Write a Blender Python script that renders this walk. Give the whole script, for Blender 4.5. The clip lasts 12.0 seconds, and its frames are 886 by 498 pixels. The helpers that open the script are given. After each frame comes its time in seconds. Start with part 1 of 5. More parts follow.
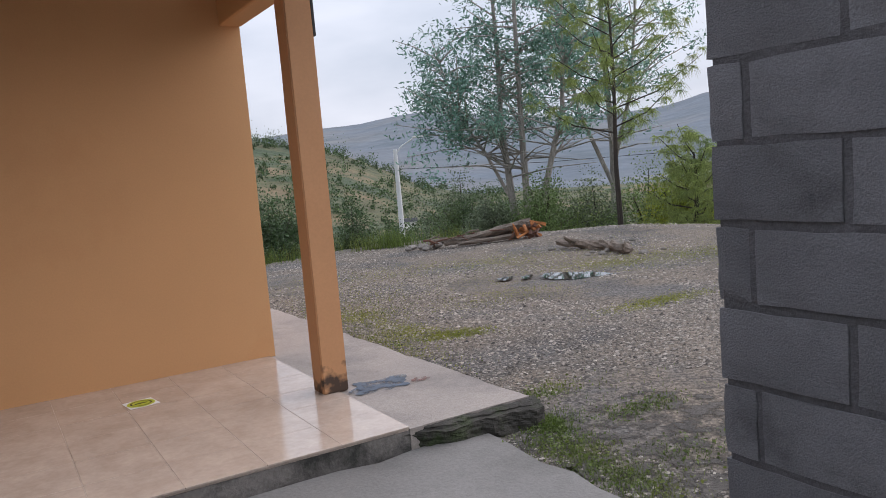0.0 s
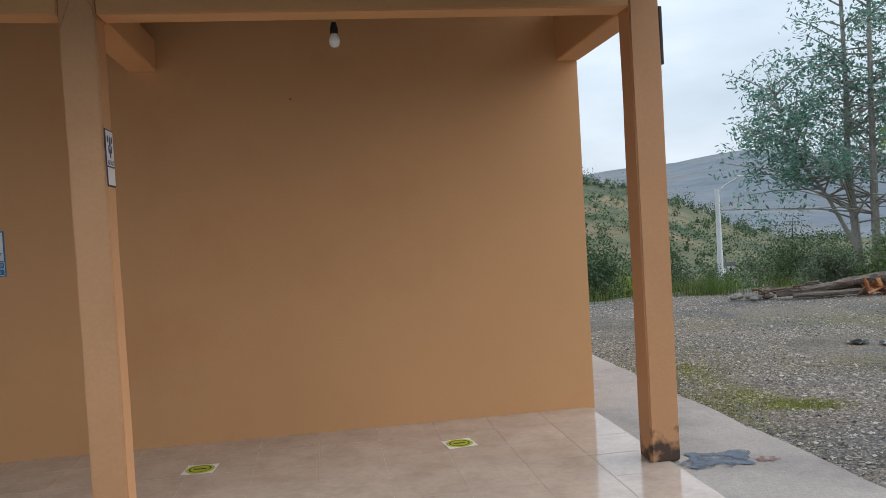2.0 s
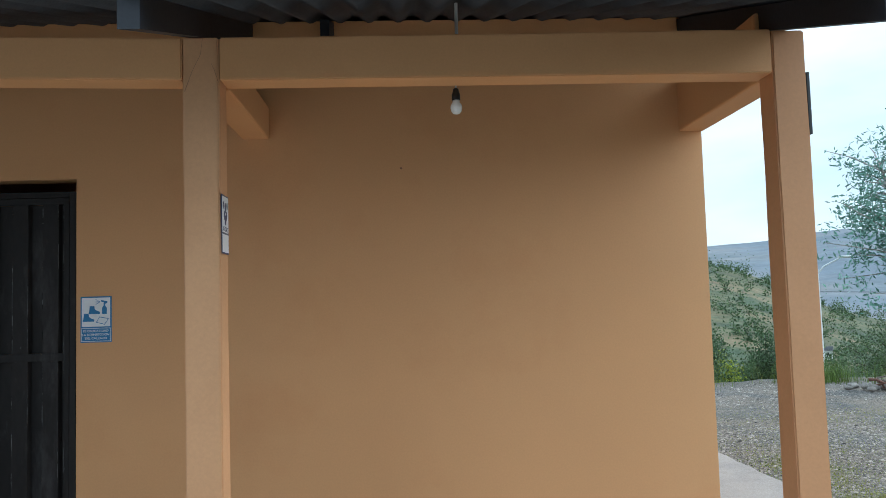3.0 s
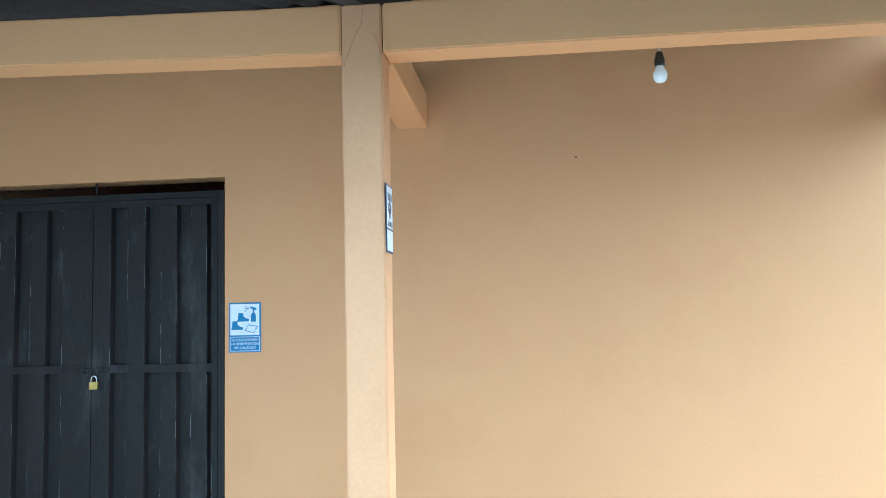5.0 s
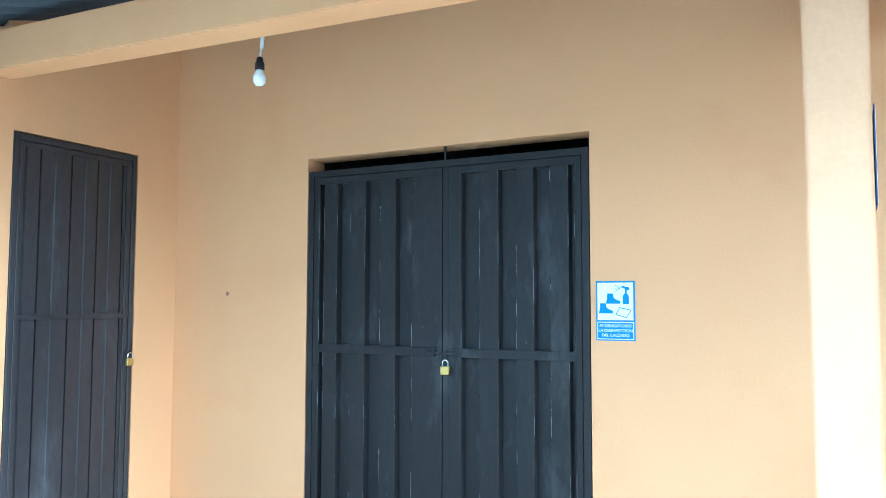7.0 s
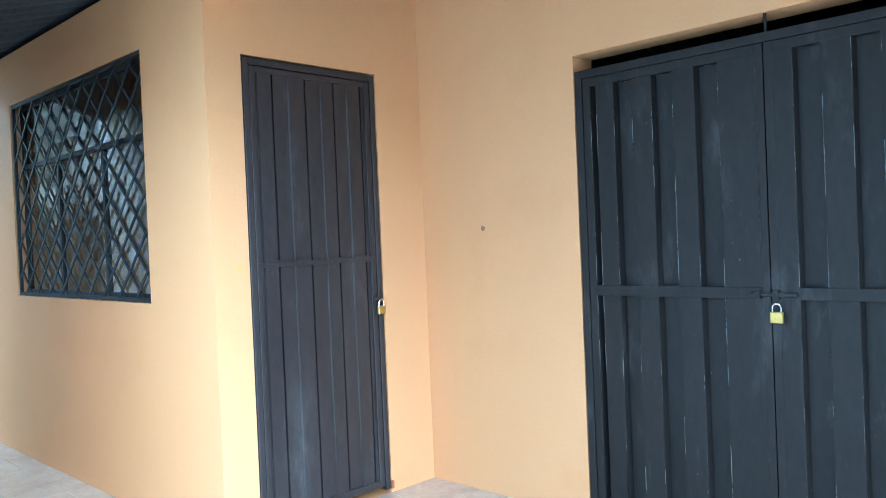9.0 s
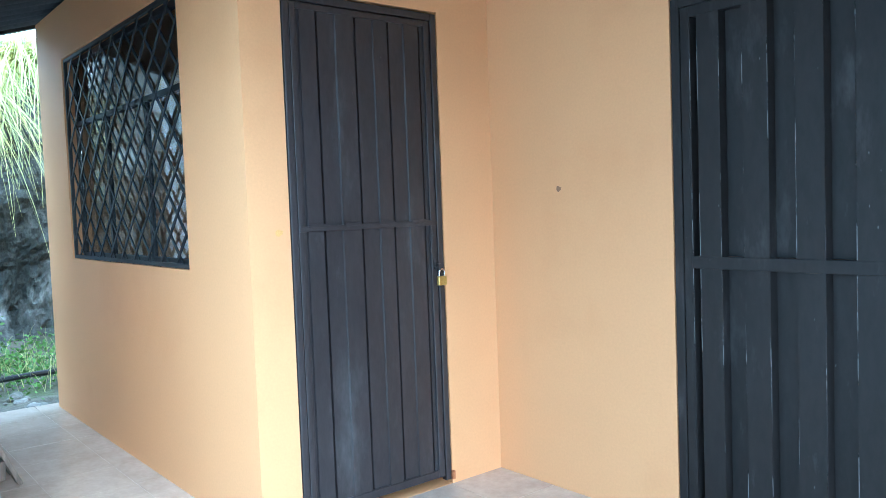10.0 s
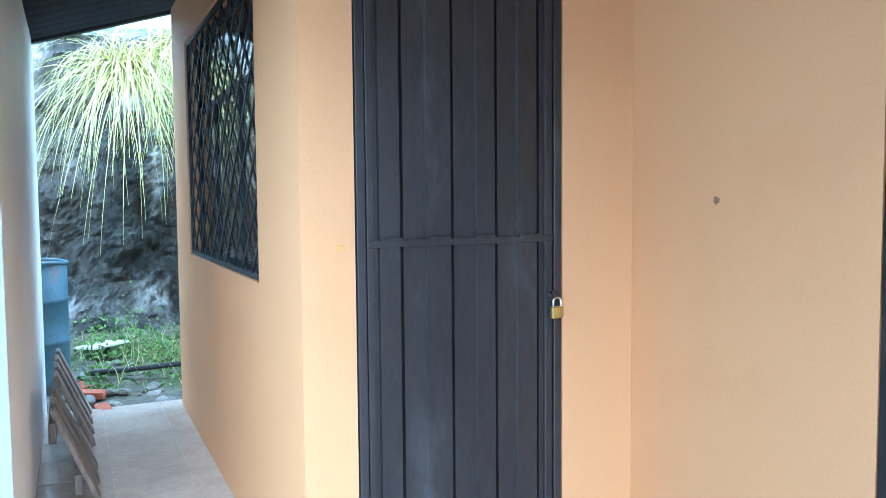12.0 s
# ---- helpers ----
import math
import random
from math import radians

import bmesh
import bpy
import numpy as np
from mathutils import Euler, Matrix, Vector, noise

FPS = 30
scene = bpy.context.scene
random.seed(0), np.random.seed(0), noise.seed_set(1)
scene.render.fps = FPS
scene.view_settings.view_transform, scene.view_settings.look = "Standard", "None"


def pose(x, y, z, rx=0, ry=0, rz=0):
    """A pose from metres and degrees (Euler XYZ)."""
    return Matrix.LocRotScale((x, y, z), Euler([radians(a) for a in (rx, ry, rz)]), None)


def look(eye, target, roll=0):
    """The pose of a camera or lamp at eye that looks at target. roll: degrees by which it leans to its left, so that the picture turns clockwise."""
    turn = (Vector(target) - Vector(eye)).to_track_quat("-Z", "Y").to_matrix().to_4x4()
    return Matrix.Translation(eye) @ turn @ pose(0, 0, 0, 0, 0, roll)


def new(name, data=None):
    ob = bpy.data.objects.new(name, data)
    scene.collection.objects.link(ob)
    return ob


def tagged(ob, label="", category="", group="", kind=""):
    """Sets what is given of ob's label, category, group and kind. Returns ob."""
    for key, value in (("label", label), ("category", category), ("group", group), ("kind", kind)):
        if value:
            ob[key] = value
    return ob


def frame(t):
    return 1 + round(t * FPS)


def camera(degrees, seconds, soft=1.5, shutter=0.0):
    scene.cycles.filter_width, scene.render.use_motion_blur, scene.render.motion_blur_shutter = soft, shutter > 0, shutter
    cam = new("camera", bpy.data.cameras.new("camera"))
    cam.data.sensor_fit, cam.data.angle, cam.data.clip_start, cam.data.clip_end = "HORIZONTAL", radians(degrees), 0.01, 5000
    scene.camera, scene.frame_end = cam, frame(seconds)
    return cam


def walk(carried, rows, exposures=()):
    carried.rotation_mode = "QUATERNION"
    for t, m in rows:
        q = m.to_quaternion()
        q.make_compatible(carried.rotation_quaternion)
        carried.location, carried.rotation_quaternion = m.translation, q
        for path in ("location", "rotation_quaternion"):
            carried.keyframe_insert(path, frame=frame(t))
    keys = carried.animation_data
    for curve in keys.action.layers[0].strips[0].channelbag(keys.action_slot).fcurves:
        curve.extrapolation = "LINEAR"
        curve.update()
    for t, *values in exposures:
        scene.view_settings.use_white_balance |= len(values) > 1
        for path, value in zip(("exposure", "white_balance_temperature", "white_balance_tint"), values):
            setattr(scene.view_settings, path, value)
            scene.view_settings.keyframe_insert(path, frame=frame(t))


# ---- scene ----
cam = camera(58.7, 12.0, soft=0.9)
PATH = [
    (0.0, (4.669, -5.367, 1.227), (5.674, -3.651, 1.018), -4.9),
    (0.5, (4.618, -5.333, 1.218), (5.428, -3.517, 0.999), -4.7),
    (1, (4.632, -5.261, 1.226), (5.302, -3.389, 1.01), -3.9),
    (1.5, (4.658, -5.137, 1.232), (5.152, -3.21, 1.03), -3.8),
    (1.8, (4.68, -5.045, 1.242), (5.051, -3.084, 1.116), -3.5),
    (2, (4.67, -4.987, 1.25), (4.964, -3.01, 1.192), -3.3),
    (2.5, (4.63, -4.898, 1.253), (4.818, -2.908, 1.318), -2.1),
    (3, (4.505, -4.714, 1.275), (4.608, -2.721, 1.41), -1.7),
    (3.5, (4.444, -4.572, 1.275), (4.448, -2.578, 1.421), -1.5),
    (5.5, (4.144, -3.966, 1.274), (3.82, -2.0, 1.45), -1.0),
    (6, (4.031, -3.792, 1.27), (3.524, -1.865, 1.447), -0.5),
    (6.5, (3.882, -3.669, 1.281), (3.109, -1.832, 1.449), -0.2),
    (6.7, (3.781, -3.605, 1.268), (2.939, -1.797, 1.419), -0.0),
    (8.3, (3.321, -3.131, 1.274), (2.095, -1.553, 1.345), -1.1),
    (8.5, (3.241, -3.085, 1.28), (1.949, -1.559, 1.301), -1.6),
    (9, (3.013, -2.939, 1.279), (1.614, -1.51, 1.252), -2.4),
    (9.5, (2.841, -2.765, 1.241), (1.424, -1.356, 1.152), -2.4),
    (10, (2.736, -2.545, 1.261), (1.188, -1.282, 1.154), -2.1),
    (10.5, (2.588, -2.344, 1.254), (1.0, -1.136, 1.118), -2.2),
    (11, (2.46, -2.164, 1.264), (0.832, -1.011, 1.12), -1.5),
    (11.5, (2.379, -1.95, 1.3), (0.626, -0.997, 1.167), -0.8),
    (12, (2.328, -1.868, 1.33), (0.523, -1.017, 1.205), -0.5),
]
EXPOSURES = ((0.0, 0.03, 6500, 23), (1.5, 0.0, 6500, 18), (2.5, 0.26, 5900, 9), (3.7, 0.90, 5400, -1), (5.3, 2.18, 4500, -8), (6.0, 2.44, 4330, -10), (6.7, 2.74, 4270, -10), (8.4, 2.90, 4320, -7), (9.5, 2.76, 4400, -6), (12.0, 2.58, 4360, -2))
walk(cam, [(t, look(eye, target, roll)) for t, eye, target, roll in PATH], EXPOSURES)


# ---- world and sun ----
def build_world():
    w = bpy.data.worlds.new("overcast_sky")
    scene.world = w
    w.use_nodes = True
    n, l = w.node_tree.nodes, w.node_tree.links
    n.clear()
    out = n.new("ShaderNodeOutputWorld")
    bg = n.new("ShaderNodeBackground")
    sky = n.new("ShaderNodeTexSky")
    sky.sky_type, sky.sun_disc = "NISHITA", False
    sky.sun_elevation, sky.sun_rotation = radians(28), radians(92)
    sky.dust_density, sky.air_density = 3.0, 1.0
    tc = n.new("ShaderNodeTexCoord")
    mp = n.new("ShaderNodeMapping")
    mp.inputs["Scale"].default_value = (1.0, 1.0, 3.2)
    nz = n.new("ShaderNodeTexNoise")
    nz.inputs["Scale"].default_value, nz.inputs["Detail"].default_value = 2.6, 5.0
    nz.inputs["Roughness"].default_value = 0.5
    ramp = n.new("ShaderNodeValToRGB")
    ramp.color_ramp.elements[0].position, ramp.color_ramp.elements[1].position = 0.32, 0.66
    ramp.color_ramp.elements[0].color = (6.2, 7.4, 8.2, 1)
    ramp.color_ramp.elements[1].color = (9.2, 10.3, 10.9, 1)
    mix = n.new("ShaderNodeMixRGB")
    mix.inputs["Fac"].default_value = 0.9
    l.new(tc.outputs["Generated"], mp.inputs["Vector"])
    l.new(mp.outputs["Vector"], nz.inputs["Vector"])
    l.new(nz.outputs["Fac"], ramp.inputs["Fac"])
    l.new(sky.outputs["Color"], mix.inputs["Color1"])
    l.new(ramp.outputs["Color"], mix.inputs["Color2"])
    sep, high = n.new("ShaderNodeSeparateXYZ"), n.new("ShaderNodeMapRange")
    l.new(tc.outputs["Generated"], sep.inputs["Vector"])
    l.new(sep.outputs["Z"], high.inputs["Value"])
    high.inputs["From Min"].default_value, high.inputs["From Max"].default_value = 0.05, 1.0
    high.inputs["To Min"].default_value, high.inputs["To Max"].default_value = 1.0, ZENITH
    dome = n.new("ShaderNodeVectorMath")
    dome.operation = "SCALE"
    l.new(mix.outputs["Color"], dome.inputs[0])
    l.new(high.outputs["Result"], dome.inputs["Scale"])
    l.new(dome.outputs["Vector"], bg.inputs["Color"])
    bg.inputs["Strength"].default_value = SKY
    l.new(bg.outputs["Background"], out.inputs["Surface"])
    sun = new("sun", bpy.data.lights.new("sun", "SUN"))
    sun.data.energy, sun.data.angle, sun.data.color = SUN, radians(60), (1.0, 0.95, 0.88)
    sun.matrix_world = look((63, -4, 29), (3, 0, 0))


SKY, SUN, ZENITH = 0.09, 1.4, 1.9
build_world()


# ---- materials ----
def material(name, base, rough=0.7, var=0.12, scale=3.0, fine=60.0, bump=0.15, metal=0.0, other=None, other_at=(0.5, 0.7),
             stain=None, stain_at=(0.55, 0.75), stain_scale=1.2, stretch=(1, 1, 1), per_object=0.0, spec=0.5, depth=0.01, gloss_var=0.1, island=0.0, coat=0.0, pebbles=0.0, flecks=None):
    """A surface with variation at two scales, an optional second tone and stains, fine relief and uneven gloss."""
    m = bpy.data.materials.new(name)
    m.use_nodes = True
    n, l = m.node_tree.nodes, m.node_tree.links
    b = n["Principled BSDF"]
    tc = n.new("ShaderNodeTexCoord")
    geo = n.new("ShaderNodeNewGeometry")
    mp = n.new("ShaderNodeMapping")
    mp.inputs["Scale"].default_value = stretch
    l.new(geo.outputs["Position"], mp.inputs["Vector"])

    def noise_node(sc, detail=4.0, rough_=0.55):
        t = n.new("ShaderNodeTexNoise")
        t.inputs["Scale"].default_value, t.inputs["Detail"].default_value, t.inputs["Roughness"].default_value = sc, detail, rough_
        l.new(mp.outputs["Vector"], t.inputs["Vector"])
        return t

    def ramp_node(src, a, z, ca=(0, 0, 0, 1), cz=(1, 1, 1, 1)):
        r = n.new("ShaderNodeValToRGB")
        r.color_ramp.elements[0].position, r.color_ramp.elements[1].position = a, z
        r.color_ramp.elements[0].color, r.color_ramp.elements[1].color = ca, cz
        l.new(src, r.inputs["Fac"])
        return r

    def mixer(kind, fac, c1, c2):
        x = n.new("ShaderNodeMixRGB")
        x.blend_type = kind
        for sock, v in (("Fac", fac), ("Color1", c1), ("Color2", c2)):
            if isinstance(v, (int, float)):
                x.inputs[sock].default_value = v
            elif isinstance(v, tuple):
                x.inputs[sock].default_value = (*v, 1)
            else:
                l.new(v, x.inputs[sock])
        return x.outputs["Color"]

    big, small = noise_node(scale), noise_node(fine, 3.0, 0.7)
    col = base
    if other:
        col = mixer("MIX", ramp_node(big.outputs["Fac"], *other_at).outputs["Color"], base, other)
    if stain:
        st = noise_node(stain_scale, 6.0, 0.65)
        col = mixer("MIX", ramp_node(st.outputs["Fac"], *stain_at).outputs["Color"], col, stain)
    lo, hi = 1 - var, 1 + var
    col = mixer("MULTIPLY", 1.0, col, ramp_node(big.outputs["Fac"], 0.3, 0.7, (lo, lo, lo, 1), (hi, hi, hi, 1)).outputs["Color"])
    col = mixer("MULTIPLY", 1.0, col, ramp_node(small.outputs["Fac"], 0.3, 0.7, (lo, lo, lo, 1), (hi, hi, hi, 1)).outputs["Color"])
    if flecks:
        rub, chip = noise_node(9.0, 5.0, 0.75), noise_node(75.0, 1.0, 0.5)
        col = mixer("MIX", ramp_node(chip.outputs["Fac"], 0.80, 0.83).outputs["Color"], col, flecks)
        half = mixer("MULTIPLY", 1.0, ramp_node(rub.outputs["Fac"], 0.62, 0.74).outputs["Color"], (0.28, 0.28, 0.28))
        col = mixer("MIX", half, col, flecks)
    if pebbles:
        vo = n.new("ShaderNodeTexVoronoi")
        vo.inputs["Scale"].default_value = pebbles
        l.new(mp.outputs["Vector"], vo.inputs["Vector"])
        bw = n.new("ShaderNodeRGBToBW")
        l.new(vo.outputs["Color"], bw.inputs["Color"])
        col = mixer("MULTIPLY", 1.0, col, ramp_node(bw.outputs["Val"], 0.2, 0.85, (0.55, 0.55, 0.55, 1), (1.75, 1.72, 1.68, 1)).outputs["Color"])
    if per_object or island:
        if per_object:
            rnd, amount = n.new("ShaderNodeObjectInfo").outputs["Random"], per_object
        else:
            rnd, amount = geo.outputs["Random Per Island"], island
        a, z = 1 - amount, 1 + amount
        col = mixer("MULTIPLY", 1.0, col, ramp_node(rnd, 0, 1, (a, a, a, 1), (z, z, z, 1)).outputs["Color"])
    if isinstance(col, tuple):
        b.inputs["Base Color"].default_value = (*col, 1)
    else:
        l.new(col, b.inputs["Base Color"])
    rr = n.new("ShaderNodeMapRange")
    rr.inputs["To Min"].default_value, rr.inputs["To Max"].default_value = max(0.02, rough - gloss_var), min(1, rough + gloss_var)
    l.new(big.outputs["Fac"], rr.inputs["Value"])
    l.new(rr.outputs["Result"], b.inputs["Roughness"])
    b.inputs["Metallic"].default_value = metal
    b.inputs["Specular IOR Level"].default_value = spec
    b.inputs["Coat Weight"].default_value = coat
    if bump:
        bp = n.new("ShaderNodeBump")
        bp.inputs["Strength"].default_value, bp.inputs["Distance"].default_value = bump, depth
        l.new(small.outputs["Fac"], bp.inputs["Height"])
        l.new(bp.outputs["Normal"], b.inputs["Normal"])
    return m


def leaf_material(name, base, other, rough=0.55, through_light=0.25):
    """Leaves: two tones by leaf, a little light let through."""
    m = material(name, base, rough, 0.1, 0.7, 8.0, 0, other=other, island=0.45)
    n, l = m.node_tree.nodes, m.node_tree.links
    b = n["Principled BSDF"]
    tr = n.new("ShaderNodeBsdfTranslucent")
    l.new(b.inputs["Base Color"].links[0].from_socket, tr.inputs["Color"])
    mx = n.new("ShaderNodeMixShader")
    mx.inputs["Fac"].default_value = through_light
    l.new(b.outputs["BSDF"], mx.inputs[1])
    l.new(tr.outputs["BSDF"], mx.inputs[2])
    l.new(mx.outputs["Shader"], n["Material Output"].inputs["Surface"])
    return m


PAINT = material("peach_wall_paint", (0.69, 0.371, 0.163), 0.62, 0.03, 1.1, 90, 0.03, stain=(0.64, 0.315, 0.128), stain_at=(0.52, 0.8), stain_scale=0.9, depth=0.004)
GREY_PLASTER = material("grey_cement_plaster", (0.29, 0.29, 0.285), 0.8, 0.08, 1.5, 90, 0.2, stain=(0.33, 0.32, 0.30), stain_at=(0.5, 0.8))
WHITE = material("white_wall_paint", (0.84, 0.85, 0.85), 0.6, 0.05, 1.5, 90, 0.1, stain=(0.55, 0.55, 0.52), stain_at=(0.6, 0.85))
CONCRETE = material("rough_concrete", (0.335, 0.29, 0.255), 0.6, 0.14, 2.2, 70, 0.5, stain=(0.21, 0.185, 0.165), stain_at=(0.48, 0.70), stain_scale=1.6)
# Paler than the visible apron, only to reflect more light into the porch.
BOUNCE_CONCRETE = material("pale_bounce_concrete", (0.52, 0.485, 0.44), 0.75, 0.1, 1.4, 55, 0.3, stain=(0.42, 0.39, 0.35), stain_at=(0.5, 0.75), stain_scale=1.1)
STEP = material("stained_step_concrete", (0.17, 0.155, 0.14), 0.9, 0.25, 3.5, 45, 0.8, stain=(0.035, 0.035, 0.03), stain_at=(0.45, 0.62), stain_scale=3.0)
APRON = material("wet_concrete_apron", (0.205, 0.195, 0.182), 0.75, 0.12, 1.4, 55, 0.4, stain=(0.12, 0.115, 0.105), stain_at=(0.5, 0.75), stain_scale=1.1)
TILE = material("beige_glazed_tile", (0.53, 0.43, 0.355), 0.13, 0.07, 4.0, 30, 0.02, stain=(0.45, 0.355, 0.29), stain_at=(0.45, 0.7), stain_scale=5, per_object=0.03, gloss_var=0.05, depth=0.002)
GROUT = material("tile_grout", (0.50, 0.41, 0.34), 0.9, 0.15, 6, 60, 0.3)
BLOCK = material("grey_concrete_block", (0.15, 0.15, 0.16), 0.95, 0.16, 4, 170, 1.0, per_object=0.14, depth=0.01, stain=(0.08, 0.08, 0.085), stain_at=(0.55, 0.75), stain_scale=5)
MORTAR = material("dark_mortar", (0.085, 0.083, 0.088), 0.95, 0.2, 9, 90, 0.9)
STEEL = material("blue_black_painted_steel", (0.0152, 0.0130, 0.0128), 0.58, 0.2, 2.2, 40, 0.06, stain=(0.062, 0.057, 0.058), stain_at=(0.56, 0.72), stain_scale=3.5, spec=0.32, gloss_var=0.12, depth=0.003, stretch=(1, 1, 0.35), flecks=(0.11, 0.11, 0.115))
STEEL2 = material("brown_black_painted_steel", (0.030, 0.0255, 0.027), 0.36, 0.2, 2.2, 40, 0.06, stain=(0.08, 0.078, 0.08), stain_at=(0.58, 0.8), stain_scale=4.0, gloss_var=0.12, depth=0.003, stretch=(1, 1, 0.35), flecks=(0.11, 0.11, 0.12))
GRILLE = material("black_painted_iron", (0.012, 0.013, 0.015), 0.5, 0.2, 6, 60, 0.1)
ROOF = material("fibre_cement_roof", (0.045, 0.048, 0.054), 0.85, 0.2, 1.5, 40, 0.3, stain=(0.03, 0.03, 0.035), stain_at=(0.45, 0.7))
RAFTER = material("dark_steel_rafter", (0.018, 0.02, 0.026), 0.6, 0.2, 4, 50, 0.1)
# The rooms' dimness is put into this dark base colour.
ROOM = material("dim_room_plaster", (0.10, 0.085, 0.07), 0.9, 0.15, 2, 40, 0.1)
BRASS = material("worn_brass", (0.55, 0.40, 0.12), 0.35, 0.1, 40, 200, 0.05, metal=0.85)
CHROME = material("steel_shackle", (0.75, 0.75, 0.76), 0.2, 0.05, 40, 200, 0.02, metal=1.0)
PLASTIC_BLACK = material("black_bakelite", (0.012, 0.012, 0.013), 0.35, 0.1, 30, 100, 0.02)
BULB = material("frosted_bulb_glass", (0.80, 0.80, 0.78), 0.25, 0.03, 30, 100, 0.0)
CONDUIT = material("white_cable_tube", (0.66, 0.66, 0.63), 0.5, 0.06, 20, 100, 0.05)
SIGN_WHITE = material("sign_white_plastic", (0.80, 0.82, 0.84), 0.35, 0.02, 10, 60, 0)
SIGN_BLUE = material("sign_blue_print", (0.03, 0.19, 0.42), 0.35, 0.04, 10, 60, 0)
SIGN_NAVY = material("sign_navy_print", (0.015, 0.03, 0.10), 0.35, 0.04, 10, 60, 0)
STICKER = material("yellow_green_sticker", (0.45, 0.50, 0.02), 0.4, 0.08, 20, 90, 0.02)
GRAVEL = material("gravel_yard", (0.165, 0.138, 0.110), 0.92, 0.30, 0.55, 34, 1.0, other=(0.085, 0.075, 0.062), other_at=(0.50, 0.66), stain=(0.10, 0.095, 0.09), stain_at=(0.48, 0.62), stain_scale=0.8, depth=0.03, pebbles=58)
SCRUB = material("scrubby_hillside", (0.105, 0.105, 0.048), 0.95, 0.3, 0.06, 0.5, 0.6, other=(0.15, 0.112, 0.062), other_at=(0.48, 0.62), stain=(0.045, 0.07, 0.032), stain_at=(0.48, 0.6), stain_scale=0.11, depth=0.5)
# Distance haze is put into the mountains' blue-grey base colour.
MOUNTAIN = material("haze_tinted_far_mountain", (0.125, 0.155, 0.185), 1.0, 0.16, 0.004, 0.03, 0.3, other=(0.165, 0.165, 0.165), other_at=(0.45, 0.65), stain=(0.085, 0.115, 0.13), stain_at=(0.5, 0.7), stain_scale=0.006, depth=5)
STONES = material("loose_gravel_stones", (0.26, 0.232, 0.20), 0.8, 0.2, 8, 60, 0.5, island=0.85)
FIELD_STONE = material("grey_field_stone", (0.19, 0.175, 0.155), 0.85, 0.25, 12, 70, 0.6, per_object=0.3)
DAMP = material("dark_damp_soil", (0.08, 0.071, 0.061), 0.85, 0.3, 3, 40, 1.0, depth=0.02)
WATER = material("puddle_water", (0.02, 0.02, 0.018), 0.02, 0.05, 2, 9, 0, gloss_var=0.0, spec=1.0, coat=1.0)
BARK = material("grey_bark", (0.30, 0.275, 0.25), 0.9, 0.25, 3, 25, 1.0, stain=(0.40, 0.38, 0.35), stain_at=(0.5, 0.7), stretch=(1, 1, 0.3), depth=0.03)
DARK_BARK = material("dark_pine_bark", (0.045, 0.036, 0.03), 0.9, 0.25, 4, 25, 1.0, stretch=(1, 1, 0.3), depth=0.03)
LEAF = leaf_material("blue_green_leaves", (0.15, 0.29, 0.225), (0.23, 0.37, 0.28), 0.4, 0.45)
PINE = leaf_material("yellow_green_needles", (0.28, 0.35, 0.11), (0.18, 0.27, 0.11), 0.6, 0.5)
BUSH = leaf_material("dark_shrub_leaves", (0.055, 0.10, 0.038), (0.095, 0.14, 0.045))
GREEN_BUSH = leaf_material("fresh_green_leaves", (0.12, 0.19, 0.06), (0.17, 0.225, 0.065), 0.55, 0.35)
YELLOW_BUSH = leaf_material("yellow_green_leaves", (0.26, 0.30, 0.03), (0.15, 0.22, 0.035), 0.6, 0.35)
GREY_LEAF = leaf_material("grey_green_leaves", (0.13, 0.17, 0.10), (0.10, 0.14, 0.07))
MOSS_GREEN = leaf_material("yellow_green_moss", (0.25, 0.27, 0.03), (0.16, 0.19, 0.03), 0.7, 0.2)
GRASS = leaf_material("yard_grass", (0.10, 0.155, 0.025), (0.17, 0.19, 0.045), 0.6, 0.3)
REED = leaf_material("pale_green_reed", (0.52, 0.50, 0.19), (0.24, 0.34, 0.11), 0.5, 0.35)
ROCK = material("wet_dark_rock", (0.082, 0.079, 0.07), 0.8, 0.35, 2.2, 22, 1.0, other=(0.27, 0.27, 0.26), other_at=(0.51, 0.67), stain=(0.018, 0.019, 0.016), stain_at=(0.46, 0.6), stain_scale=1.4, depth=0.05, stretch=(1, 1, 0.55))
SOIL = material("damp_soil", (0.11, 0.095, 0.072), 0.95, 0.3, 2, 20, 1.0, stain=(0.06, 0.075, 0.025), stain_at=(0.5, 0.65), depth=0.03)
BARREL = material("faded_blue_drum_paint", (0.062, 0.125, 0.165), 0.55, 0.18, 3, 30, 0.15, stain=(0.15, 0.085, 0.05), stain_at=(0.58, 0.72), stain_scale=3.2)
OLD_WOOD = material("weathered_pallet_wood", (0.20, 0.165, 0.135), 0.9, 0.3, 4, 40, 0.6, stretch=(1, 1, 0.15), per_object=0.25)
CUT_WOOD = material("fresh_orange_wood", (0.42, 0.16, 0.055), 0.85, 0.3, 5, 30, 0.6)
LOG = material("dead_log_bark", (0.16, 0.13, 0.105), 0.9, 0.3, 4, 30, 1.0, depth=0.02)
POLE = material("pale_concrete_pole", (0.62, 0.63, 0.64), 0.8, 0.06, 1, 20, 0.1)
BRICK = material("broken_red_brick", (0.38, 0.12, 0.06), 0.9, 0.2, 6, 60, 0.5)
PIPE = material("black_rubber_pipe", (0.02, 0.02, 0.022), 0.5, 0.1, 6, 60, 0.1)
MOSS = material("dark_mossy_concrete", (0.052, 0.048, 0.040), 0.95, 0.3, 5, 50, 1.0, stain=(0.035, 0.055, 0.015), stain_at=(0.5, 0.7), stain_scale=6)
